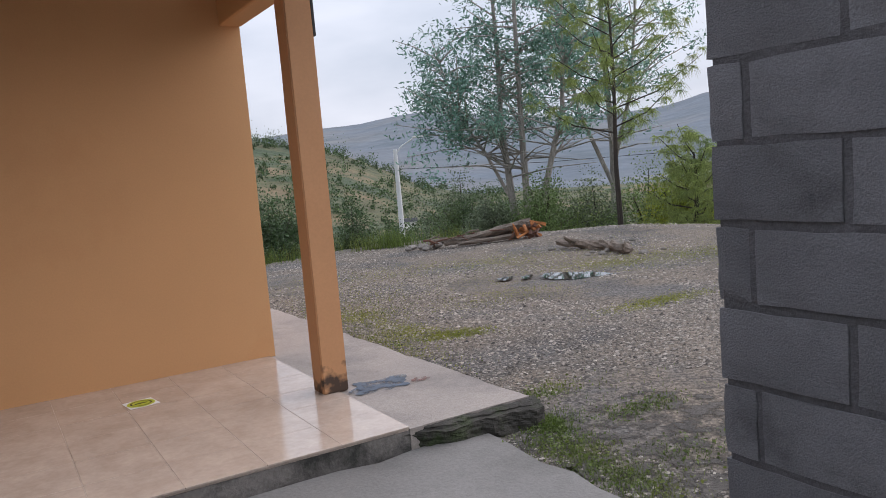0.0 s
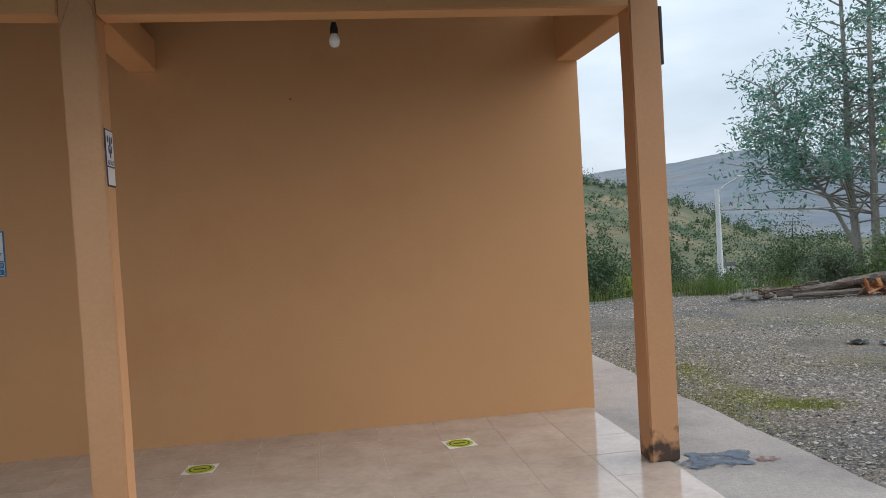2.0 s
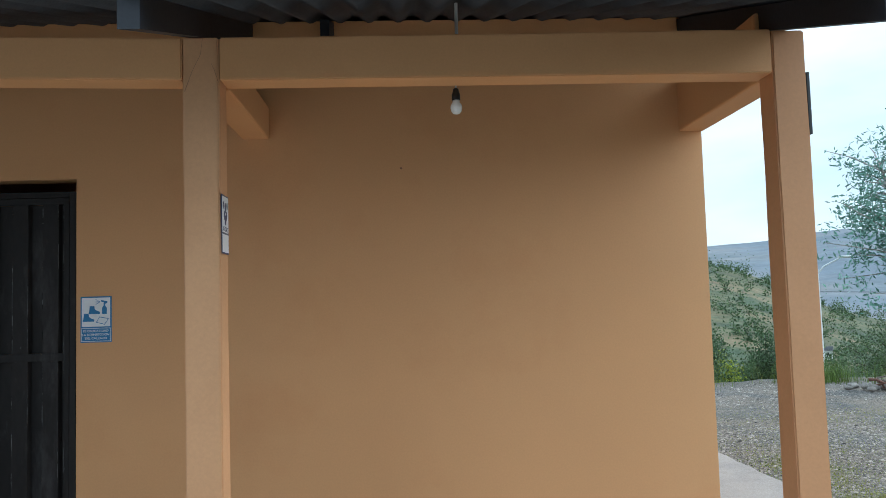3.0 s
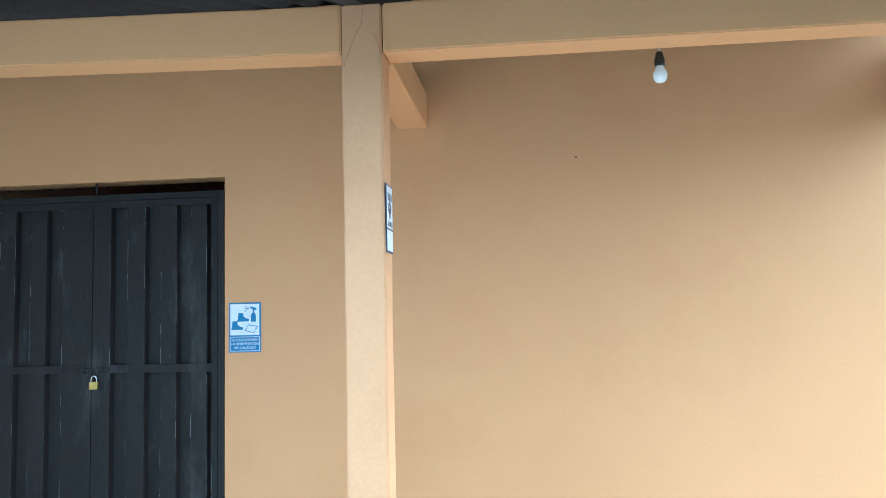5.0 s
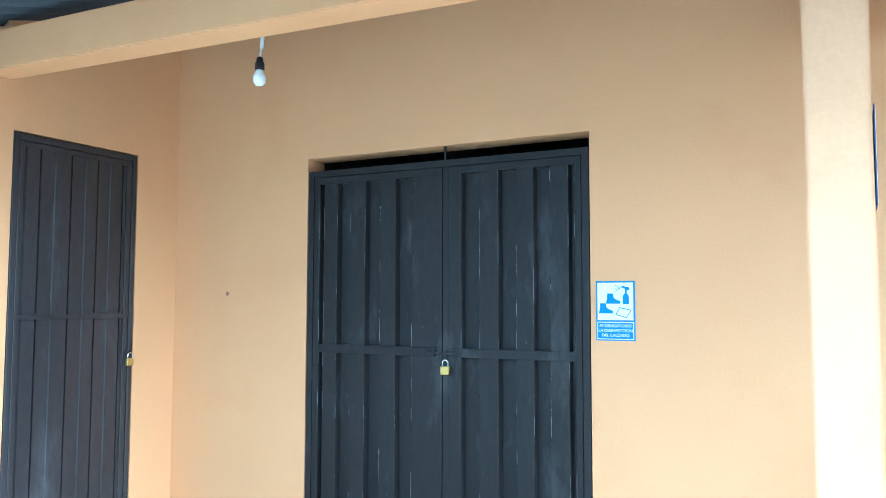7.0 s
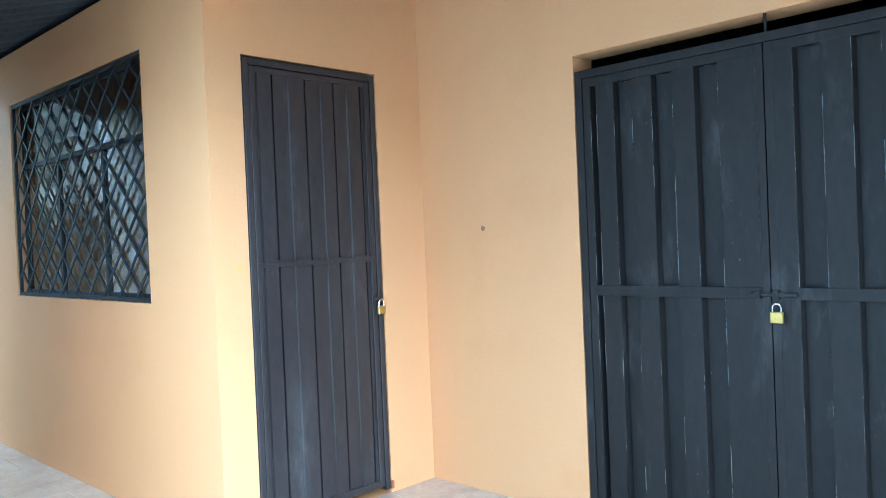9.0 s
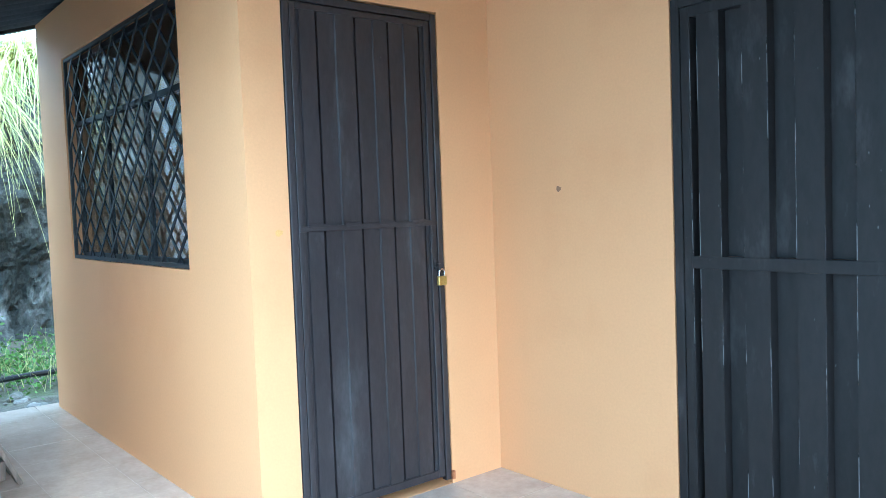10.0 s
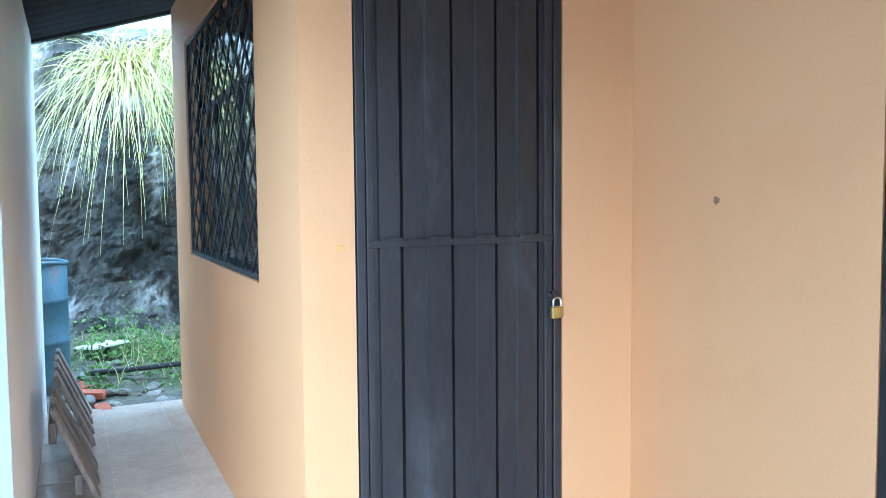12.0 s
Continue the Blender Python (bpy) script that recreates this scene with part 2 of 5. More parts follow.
BLUE_PAINT = material("blue_paint_spill", (0.075, 0.10, 0.135), 0.6, 0.2, 6, 60, 0.1)
FOAM_WHITE = material("white_house_wall", (0.75, 0.75, 0.72), 0.8, 0.05, 1, 10, 0.05)


def glass():
    m = bpy.data.materials.new("dusty_window_glass")
    m.use_nodes = True
    b = m.node_tree.nodes["Principled BSDF"]
    b.inputs["Base Color"].default_value = (0.85, 0.9, 0.9, 1)
    b.inputs["Transmission Weight"].default_value = 1.0
    b.inputs["Roughness"].default_value = 0.04
    b.inputs["IOR"].default_value = 1.5
    return m


GLASS = glass()


def blotchy(m, scale, lo, hi):
    """Let a thin stain break up into blotches with clear gaps."""
    n, l = m.node_tree.nodes, m.node_tree.links
    geo, nz, rp = n.new("ShaderNodeNewGeometry"), n.new("ShaderNodeTexNoise"), n.new("ShaderNodeValToRGB")
    nz.inputs["Scale"].default_value, nz.inputs["Detail"].default_value = scale, 6
    rp.color_ramp.elements[0].position, rp.color_ramp.elements[1].position = lo, hi
    tr, mx = n.new("ShaderNodeBsdfTransparent"), n.new("ShaderNodeMixShader")
    l.new(geo.outputs["Position"], nz.inputs["Vector"])
    l.new(nz.outputs["Fac"], rp.inputs["Fac"])
    l.new(rp.outputs["Color"], mx.inputs["Fac"])
    l.new(tr.outputs["BSDF"], mx.inputs[1])
    l.new(n["Principled BSDF"].outputs["BSDF"], mx.inputs[2])
    l.new(mx.outputs["Shader"], n["Material Output"].inputs["Surface"])


WORN = material("rubbed_bare_paint_edge", (0.15, 0.155, 0.16), 0.5, 0.2, 20, 90, 0)
blotchy(WORN, 5, 0.50, 0.62)
RED_PAINT = material("red_paint_spill", (0.22, 0.10, 0.08), 0.7, 0.2, 6, 60, 0.1)
blotchy(DAMP, 9, 0.44, 0.60)
blotchy(BLUE_PAINT, 14, 0.30, 0.55)
blotchy(RED_PAINT, 18, 0.42, 0.62)


# ---- mesh helpers ----
def part(name, bm, mat, parent=None, label=""):
    """Link a bmesh as one mesh object, under its thing or part."""
    me = bpy.data.meshes.new(name)
    bm.to_mesh(me)
    bm.free()
    me.materials.append(mat)
    ob = new(name, me)
    if parent is not None:
        ob.parent = parent
    if label:
        ob["label"] = label
    return ob


def from_lists(name, verts, faces, mat, parent=None, label="", smooth=False):
    me = bpy.data.meshes.new(name)
    me.from_pydata([tuple(v) for v in verts], [], faces)
    if smooth:
        me.polygons.foreach_set("use_smooth", [True] * len(me.polygons))
    me.materials.append(mat)
    ob = new(name, me)
    if parent is not None:
        ob.parent = parent
    if label:
        ob["label"] = label
    return ob


def thing(name, x, y, z, label, category, group="", rz=0, kind=""):
    e = new(name)
    e.matrix_basis = pose(x, y, z, 0, 0, rz)
    return tagged(e, label, category, group, kind)


def box(bm, x0, x1, y0, y1, z0, z1, bevel=0.0):
    m = Matrix.Translation(((x0 + x1) / 2, (y0 + y1) / 2, (z0 + z1) / 2)) @ Matrix.Diagonal((abs(x1 - x0), abs(y1 - y0), abs(z1 - z0), 1))
    r = bmesh.ops.create_cube(bm, size=1, matrix=m)
    if bevel:
        ed = list({e for v in r["verts"] for e in v.link_edges})
        bmesh.ops.bevel(bm, geom=ed, offset=bevel, segments=2, affect="EDGES", profile=0.5)
    return bm


def boxed(*a, **k):
    return box(bmesh.new(), *a, **k)


def tube(bm, p, q, r0, r1=None, seg=10, caps=True):
    p, q = Vector(p), Vector(q)
    d = q - p
    m = Matrix.Translation((p + q) / 2) @ d.to_track_quat("Z", "Y").to_matrix().to_4x4()
    bmesh.ops.create_cone(bm, cap_ends=caps, segments=seg, radius1=r0, radius2=r0 if r1 is None else r1, depth=d.length, matrix=m)
    return bm


def lathe(profile, seg=24, bm=None):
    """A turned body round the z axis from (radius, height) pairs."""
    bm = bm or bmesh.new()
    rings = []
    for r, z in profile:
        rings.append([bm.verts.new((r * math.cos(2 * math.pi * i / seg), r * math.sin(2 * math.pi * i / seg), z)) for i in range(seg)])
    for a, b in zip(rings, rings[1:]):
        for i in range(seg):
            f = bm.faces.new((a[i], a[(i + 1) % seg], b[(i + 1) % seg], b[i]))
            f.smooth = True
    bm.faces.new(list(reversed(rings[0])))
    bm.faces.new(rings[-1])
    return bm


def limb(bm, points, r0, r1, seg=8):
    """A bent, tapered limb through the points."""
    n = len(points) - 1
    for i in range(n):
        a, b = r0 + (r1 - r0) * i / n, r0 + (r1 - r0) * (i + 1) / n
        tube(bm, points[i], points[i + 1], a, b, seg, caps=True)
    return bm


def leaves(centres, size, spread=0.35, droop=0.0, rng=None, ratio=0.35):
    """Verts and faces of folded leaf blades at the centres (N x 3)."""
    rng = rng or np.random.default_rng(1)
    n = len(centres)
    d = rng.normal(size=(n, 3))
    d[:, 2] = d[:, 2] * spread * 2 - droop
    d /= np.linalg.norm(d, axis=1)[:, None]
    s = np.cross(d, rng.normal(size=(n, 3)))
    s /= np.linalg.norm(s, axis=1)[:, None] + 1e-9
    ln = size * rng.uniform(0.6, 1.3, size=(n, 1))
    a, b = centres - d * ln / 2, centres + d * ln / 2
    mid = centres
    l_, r_ = mid + s * ln * ratio / 2, mid - s * ln * ratio / 2
    v = np.stack([a, l_, b, r_], axis=1).reshape(-1, 3)
    f = [(4 * i, 4 * i + 1, 4 * i + 2, 4 * i + 3) for i in range(n)]
    return v, f


def blades(base, length, lean, width, rng, seg=4, gravity=1.0):
    """Arching grass blades from base points (N x 3)."""
    verts, faces = [], []
    for p in base:
        ln = length * rng.uniform(0.55, 1.15)
        az = rng.uniform(0, 2 * math.pi)
        out = np.array([math.cos(az), math.sin(az), 0.0])
        side = np.array([-math.sin(az), math.cos(az), 0.0])
        le = lean * rng.uniform(0.3, 1.4)
        w = width * rng.uniform(0.6, 1.2)
        k = len(verts)
        for i in range(seg + 1):
            t = i / seg
            c = np.array(p) + out * ln * le * t * (0.5 + 0.5 * t) + np.array([0, 0, 1.0]) * ln * (t - gravity * le * 0.75 * t * t)
            ww = w * (1 - t * 0.9) / 2
            verts += [c - side * ww, c + side * ww]
        for i in range(seg):
            faces.append((k + 2 * i, k + 2 * i + 1, k + 2 * i + 3, k + 2 * i + 2))
    return verts, faces


def wall_run(name, along, a0, a1, face, back, z0, z1, openings, mat, label, category="wall"):
    """A wall with thickness along x or y, with openings (a, b, low, high) cut through it."""
    bm = bmesh.new()

    def piece(p, q, lo, hi):
        if q - p < 1e-4 or hi - lo < 1e-4:
            return
        if along == "x":
            box(bm, p, q, min(face, back), max(face, back), lo, hi)
        else:
            box(bm, min(face, back), max(face, back), p, q, lo, hi)

    at = a0
    for p, q, lo, hi in sorted(openings):
        piece(at, p, z0, z1)
        piece(p, q, z0, lo)
        piece(p, q, hi, z1)
        at = q
    piece(at, a1, z0, z1)
    ob = part(name, bm, mat)
    return tagged(ob, label, category, kind="structure")


# ---- the ground, out to the mountains ----
HUB = (4.7, -5.4)


def lerp(x, xs, ys):
    return float(np.interp(x, xs, ys))


def ground_height(x, y):
    dx, dy = x - HUB[0], y - HUB[1]
    r = math.hypot(dx, dy)
    az = math.degrees(math.atan2(dx, dy))
    edge = lerp(az, (-40, 10, 16, 26, 34, 48, 60, 120), (15, 14, 14.5, 17, 17.5, 15, 15, 15))
    if abs(az) > 120 or az < -40:
        drop = 0.0
    else:
        drop = 1.0
    z = -0.14 - 0.017 * max(0.0, min(r, edge) - 5)
    z += 0.17 * math.exp(-(((x - 14.4) / 2.3) ** 2 + ((y - 5.3) / 1.7) ** 2))
    z -= 0.014 * math.exp(-(math.hypot(x - 10.6, y - 2.15) / 0.9) ** 4)
    if r < edge:
        return z + 0.03 * noise.noise((x * 0.5, y * 0.5, 0)) * min(1, max(0, r - 4) / 3)
    crest = 1.2 + 170 * math.tan(radians(lerp(az, (-180, -30, 10, 16.6, 18.5, 20.5, 23.7, 26.1, 28.9, 33, 60, 180), (1, 4, 4.2, 3.2, 2.75, 2.35, 1.45, 0.45, -1.1, -2.2, -2.5, 1))))
    far = math.tan(radians(lerp(az, (-180, -20, 10, 18.5, 20.6, 25, 27.5, 30.3, 32.2, 36, 42, 47.2, 49.3, 60, 100, 180), (3, 3, 2.8, 3.0, 3.35, 3.5, 3.85, 4.05, 3.8, 3.2, 2.7, 3.05, 3.6, 4.6, 3.5, 3))))
    keys = ((edge, z), (edge + 6, z - 1.1 * drop), (45, -4.5 * drop - 0.3), (80, -7 * drop), (125, (crest - 7) * 0.55 if crest > 0 else crest - 3), (170, crest), (300, crest - 8),
            (700, -20), (1100, 1100 * far * 0.45), (1800, 1.2 + 1800 * far), (3200, 1.2 + 2600 * far * 0.8))
    h = lerp(r, [k[0] for k in keys], [k[1] for k in keys])
    amp = min(6.0, r * 0.006) if r < 400 else min(20.0, r * 0.007)
    h += amp * (noise.fractal((dx / (r * 0.16 + 3), dy / (r * 0.16 + 3), 3.1), 0.9, 2.0, 5)) * 0.6
    return h


def build_ground():
    radii = [0.01] + [0.6 * i for i in range(1, 35)] + list(np.geomspace(21.5, 3200, 90))
    seg = 300
    verts, faces, idx = [], [], []
    for r in radii:
        for i in range(seg):
            a = 2 * math.pi * i / seg
            x, y = HUB[0] + r * math.sin(a), HUB[1] + r * math.cos(a)
            verts.append((x, y, ground_height(x, y)))
    for k in range(len(radii) - 1):
        for i in range(seg):
            a, b = k * seg + i, k * seg + (i + 1) % seg
            faces.append((a, a + seg, b + seg, b))
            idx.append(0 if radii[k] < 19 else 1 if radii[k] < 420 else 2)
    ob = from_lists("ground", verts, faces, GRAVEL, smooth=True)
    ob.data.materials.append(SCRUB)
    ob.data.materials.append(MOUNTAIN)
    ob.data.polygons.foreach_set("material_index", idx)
    tagged(ob, "gravel yard with mossy patches, scrub hills and haze-tinted mountains beyond", "ground", kind="structure")


build_ground()


def concrete_sheet(name, x0, x1, y0, y1, top, bottom, mat, label, category, rough_edge=0.03, step=0.18):
    """A cast slab with slightly broken edges."""
    nx, ny = max(2, int((x1 - x0) / step)), max(2, int((y1 - y0) / step))
    bm = bmesh.new()
    grid = []
    for j in range(ny + 1):
        row = []
        for i in range(nx + 1):
            x, y = x0 + (x1 - x0) * i / nx, y0 + (y1 - y0) * j / ny
            z = top
            if i in (0, nx) or j in (0, ny):
                n_ = noise.noise((x * 5, y * 5, 2))
                if i == nx:
                    x += n_ * rough_edge
                if j in (0, ny):
                    y += n_ * rough_edge * 0.5
                z -= abs(n_) * rough_edge * 0.35
            row.append(bm.verts.new((x, y, z)))
        grid.append(row)
    for j in range(ny):
        for i in range(nx):
            bm.faces.new((grid[j][i], grid[j][i + 1], grid[j + 1][i + 1], grid[j + 1][i]))
    rim = grid[0] + [g[-1] for g in grid[1:]] + list(reversed(grid[-1][:-1])) + [g[0] for g in reversed(grid[1:-1])]
    low = [bm.verts.new((v.co.x, v.co.y, bottom)) for v in rim]
    for i in range(len(rim)):
        j = (i + 1) % len(rim)
        bm.faces.new((rim[j], rim[i], low[i], low[j]))
    return tagged(part(name, bm, mat), label, category, kind="structure")


concrete_sheet("apron", 4.602, 6.70, -9.5, -2.1, -0.105, -0.4, APRON, "grey damp concrete apron in front of the porch step", "apron", 0.05)
# Out-of-view slab, added as a light reflector under the porch beams.
concrete_sheet("apron_west", -0.25, 4.60, -9.5, -2.1, -0.105, -0.4, BOUNCE_CONCRETE, "unseen west part of the apron, made pale to bounce light", "apron", 0.0)
concrete_sheet("side_path", 6.328, 7.03, -2.085, 4.2, -0.006, -0.4, CONCRETE, "grey cracked concrete path beside the house", "path", 0.035, 0.12)


def broken_edge():
    """The crumbling, mossy end of the path: a lumpy concrete lip."""
    bm = boxed(6.29, 7.045, -2.165, -2.088, -0.2, -0.014)
    bmesh.ops.subdivide_edges(bm, edges=bm.edges[:], cuts=24, use_grid_fill=True)
    for v in bm.verts:
        q = v.co * 9
        k = 0.02 * noise.noise(q) + 0.012 * noise.noise(v.co * 27) + 0.009 * noise.noise(v.co * 70)
        if v.co.y < -2.10:
            v.co.y += k * 1.3 + (0.03 if v.co.z > -0.03 else 0.0) - 0.03 * max(0.0, (v.co.x - 6.6) / 0.4)
        v.co.z = min(v.co.z + k * 0.3, -0.012 - max(0.0, -2.115 - v.co.y) * 0.25)
        if v.co.x > 7.03:
            v.co.x += k * 1.5
        v.co.y += 0.10 * max(0.0, min(1.0, (6.50 - v.co.x) / 0.17))
    tagged(part("path_edge", bm, MOSS), "dark mossy broken edge of the concrete path", "kerb", kind="structure")


broken_edge()
tagged(part("porch_step", boxed(-3.1, 6.33, -2.072, 0.0, -0.4, -0.022), STEP), "dark stained concrete porch step", "step", kind="structure")

# ---- the house shell ----
T = 0.15
wall_run("wall_porch_back", "x", -T, 6.365, 0.0, T, -0.4, 3.0, [(0.99, 2.595, 0.0, 2.065)], PAINT, "peach painted plaster wall of the porch with a double door opening")
wall_run("wall_porch_side", "y", -1.095, 0.0, 0.0, -T, -0.4, 2.9, [(-1.072, -0.305, 0.0, 2.12)], PAINT, "peach painted porch wall with a single steel door")
wall_run("wall_window", "x", -3.05, 0.0, -1.245, -1.095, -0.4, 2.56, [(-2.465, -0.597, 1.026, 2.24)], PAINT, "peach painted plaster wall with a grilled window")
wall_run("wall_end_east", "y", T, 4.5, 6.365, 6.215, -0.4, 3.0, [], PAINT, "peach painted end wall of the house")
wall_run("wall_end_west", "y", -1.095, 4.5, -3.05, -2.9, -0.4, 2.6, [], PAINT, "peach painted west end wall of the house")
wall_run("wall_rear", "x", -3.05, 6.365, 4.65, 4.5, -0.4, 2.9, [], PAINT, "peach painted rear wall of the house")
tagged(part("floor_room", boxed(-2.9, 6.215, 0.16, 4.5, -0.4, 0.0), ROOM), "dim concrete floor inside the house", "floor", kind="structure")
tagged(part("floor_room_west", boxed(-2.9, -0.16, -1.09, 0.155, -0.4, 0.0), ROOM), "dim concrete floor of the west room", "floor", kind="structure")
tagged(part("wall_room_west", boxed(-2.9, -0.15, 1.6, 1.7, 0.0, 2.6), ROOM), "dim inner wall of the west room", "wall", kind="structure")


def roof_z(y):
    return 2.60 + 0.31 * (y + 1.245)


def build_roof():
    """Corrugated sheets on a shallow slope, over the porch and the house."""
    x0, x1, period, amp = -3.36, 6.46, 0.177, 0.024
    n = int((x1 - x0) / period * 8)
    for name, ya, yb, za, zb in (("roof", -2.1, 1.75, roof_z(-2.1), roof_z(1.75)), ("roof_rear", 1.75, 4.9, roof_z(1.75), 2.75)):
        verts, faces = [], []
        for i in range(n + 1):
            x = x0 + (x1 - x0) * i / n
            w = amp * math.cos(2 * math.pi * (x - x0) / period) + amp
            for y, z in ((ya, za), (yb, zb)):
                verts += [(x, y, z + w), (x, y, z + w + 0.008)]
        for i in range(n):
            a, b = 4 * i, 4 * i + 4
            faces += [(a, a + 2, b + 2, b), (a + 1, b + 1, b + 3, a + 3), (a, b, b + 1, a + 1), (a + 2, a + 3, b + 3, b + 2)]
        tagged(from_lists(name, verts, faces, ROOF, smooth=True), "grey corrugated fibre-cement roof sheets", "roof", kind="structure")
    for name, x in (("gable_wall_east", 6.215), ("gable_wall_west", -3.05)):
        bm = bmesh.new()
        lo = 3.0 if x > 0 else 2.6
        pts = [(0.0, lo), (4.5, lo), (1.75, roof_z(1.75))] if x > 0 else [(-1.2, lo), (4.5, lo), (1.75, roof_z(1.75))]
        a = [bm.verts.new((x, y, z)) for y, z in pts]
        b = [bm.verts.new((x + 0.15, y, z)) for y, z in pts]
        bm.faces.new(a)
        bm.faces.new(list(reversed(b)))
        for i in range(3):
            bm.faces.new((a[i], b[i], b[(i + 1) % 3], a[(i + 1) % 3]))
        bmesh.ops.recalc_face_normals(bm, faces=bm.faces)
        tagged(part(name, bm, PAINT), "peach painted gable under the roof", "wall", kind="structure")


build_roof()


def rafter(x, w, y0, y1, low, high, label):
    """A sloping steel rafter; low and high are its faces above the beam line."""
    bm = bmesh.new()
    box(bm, -w / 2, w / 2, 0, 1, 0, 1)
    for v in bm.verts:
        y = y0 if v.co.y < 0.5 else y1
        v.co.z = 2.48 + 0.31 * (y + 1.245) + (low if v.co.z < 0.5 else high)
        v.co.y = y
        v.co.x += x
    return tagged(part("rafter", bm, RAFTER), label, "rafter", "roof rafters", kind="structure")


rafter(3.60, 0.075, -2.06, -0.004, 0.0, 0.125, "dark steel rafter over the middle post")
rafter(6.28, 0.075, -2.06, -0.004, 0.0, 0.125, "dark steel rafter over the corner post")
rafter(-3.31, 0.06, -2.10, 1.7, 0.10, 0.24, "dark steel rafter closing the roof end")
rafter(4.10, 0.05, -0.35, -0.004, 0.02, 0.125, "short grey steel rafter stub")

# ---- porch beams and posts ----


def beam_x(name, x0, x1, za, zb, ta, tb, label):
    bm = boxed(x0, x1, -1.245, -1.095, 0, 1)
    for v in bm.verts:
        low, high = (za, ta) if v.co.x < (x0 + x1) / 2 else (zb, tb)
        v.co.z = high if v.co.z > 0.5 else low
    bmesh.ops.bevel(bm, geom=[e for e in bm.edges], offset=0.006, segments=2, affect="EDGES")
    return tagged(part(name, bm, PAINT), label, "beam", kind="structure")


beam_x("beam_west", 0.002, 3.553, 2.362, 2.287, 2.555, 2.478, "peach painted concrete porch beam over the doors")
beam_x("beam_east", 3.717, 6.223, 2.284, 2.281, 2.478, 2.486, "peach painted concrete porch beam beside the corner post")
for nm, a, b, top in (("tie_beam_middle", 3.566, 3.728, 2.475), ("tie_beam_corner", 6.222, 6.378, 2.62)):
    tagged(part(nm, boxed(a, b, -1.092, -0.002, 2.279, top, bevel=0.012), PAINT), "peach painted concrete tie beam from post to wall", "beam", kind="structure")


def post(x0, x1, y0, y1, paint):
    bm = boxed(x0, x1, y0, y1, -0.003, 2.479)
    bmesh.ops.subdivide_edges(bm, edges=[e for e in bm.edges if abs(e.verts[0].co.z - e.verts[1].co.z) > 1], cuts=14)
    for v in bm.verts:
        if v.co.z > 0.05:
            v.co.x += 0.004 * noise.noise((v.co.x * 9, v.co.y * 9, v.co.z * 3))
            v.co.y += 0.004 * noise.noise((v.co.x * 9, v.co.y * 9, v.co.z * 3 + 7))
    ed = [e for e in bm.edges if len(e.link_faces) == 2 and e.calc_face_angle(0) > 1.0]
    bmesh.ops.bevel(bm, geom=ed, offset=0.007, segments=2, affect="EDGES")
    return part("post", bm, paint)


def post_material():
    """Wall paint that has rotted and mildewed in ragged patches by the foot."""
    # The base runs darker than the wall paint.
    m = material("peach_post_paint", (0.57, 0.285, 0.13), 0.6, 0.04, 1.1, 60, 0.012, stain=(0.48, 0.235, 0.098), stain_at=(0.52, 0.8), depth=0.004)
    n, l = m.node_tree.nodes, m.node_tree.links
    b = n["Principled BSDF"]
    src = b.inputs["Base Color"].links[0].from_socket
    geo = n.new("ShaderNodeNewGeometry")
    sep = n.new("ShaderNodeSeparateXYZ")
    l.new(geo.outputs["Position"], sep.inputs["Vector"])
    nz = n.new("ShaderNodeTexNoise")
    nz.inputs["Scale"].default_value, nz.inputs["Detail"].default_value = 11, 6
    l.new(geo.outputs["Position"], nz.inputs["Vector"])
    mr = n.new("ShaderNodeMapRange")
    mr.inputs["From Min"].default_value, mr.inputs["From Max"].default_value = 0.0, 0.32
    mr.inputs["To Min"].default_value, mr.inputs["To Max"].default_value = 0.24, -0.25
    l.new(sep.outputs["Z"], mr.inputs["Value"])
    ad = n.new("ShaderNodeMath")
    ad.operation = "ADD"
    l.new(nz.outputs["Fac"], ad.inputs[0])
    l.new(mr.outputs["Result"], ad.inputs[1])
    rp = n.new("ShaderNodeValToRGB")
    rp.color_ramp.elements[0].position, rp.color_ramp.elements[1].position = 0.56, 0.72
    l.new(ad.outputs["Value"], rp.inputs["Fac"])
    mx = n.new("ShaderNodeMixRGB")
    l.new(rp.outputs["Color"], mx.inputs["Fac"])
    l.new(src, mx.inputs["Color1"])
    mx.inputs["Color2"].default_value = (0.07, 0.04, 0.025, 1)
    l.new(mx.outputs["Color"], b.inputs["Base Color"])
    return m


POST = post_material()
# Wall paint darkened: the shade on the middle post's front is in the colour.
POST_DIMMED = material("dimmed_peach_post_paint", (0.62, 0.335, 0.165), 0.6, 0.04, 1.1, 60, 0.012, stain=(0.55, 0.285, 0.135), stain_at=(0.52, 0.8), depth=0.004)
tagged(post(6.226, 6.380, -1.245, -1.095, POST), "peach painted concrete corner post with a mildewed foot", "post")
tagged(post(3.556, 3.714, -1.245, -1.095, POST_DIMMED), "peach painted concrete middle post bearing a sign", "post")

# ---- neighbouring walls ----
wall_run("wall_white_house", "y", -6.0, -2.208, -0.36, -0.51, -0.4, 2.5, [], GREY_PLASTER, "grey plastered end wall of the neighbouring house")
wall_run("wall_white_passage", "x", -3.43, -0.362, -2.056, -2.206, -0.4, 2.36, [], WHITE, "white painted wall along the narrow passage")
tagged(part("wall_white_corner", boxed(-0.361, -0.357, -2.207, -2.0565, -0.4, 2.36), GREY_PLASTER), "grey plastered end of the passage wall", "wall", kind="structure")
wall_run("wall_white_back", "x", -3.43, -0.36, -6.15, -6.0, -0.4, 2.5, [], WHITE, "white painted rear wall of the neighbouring house")
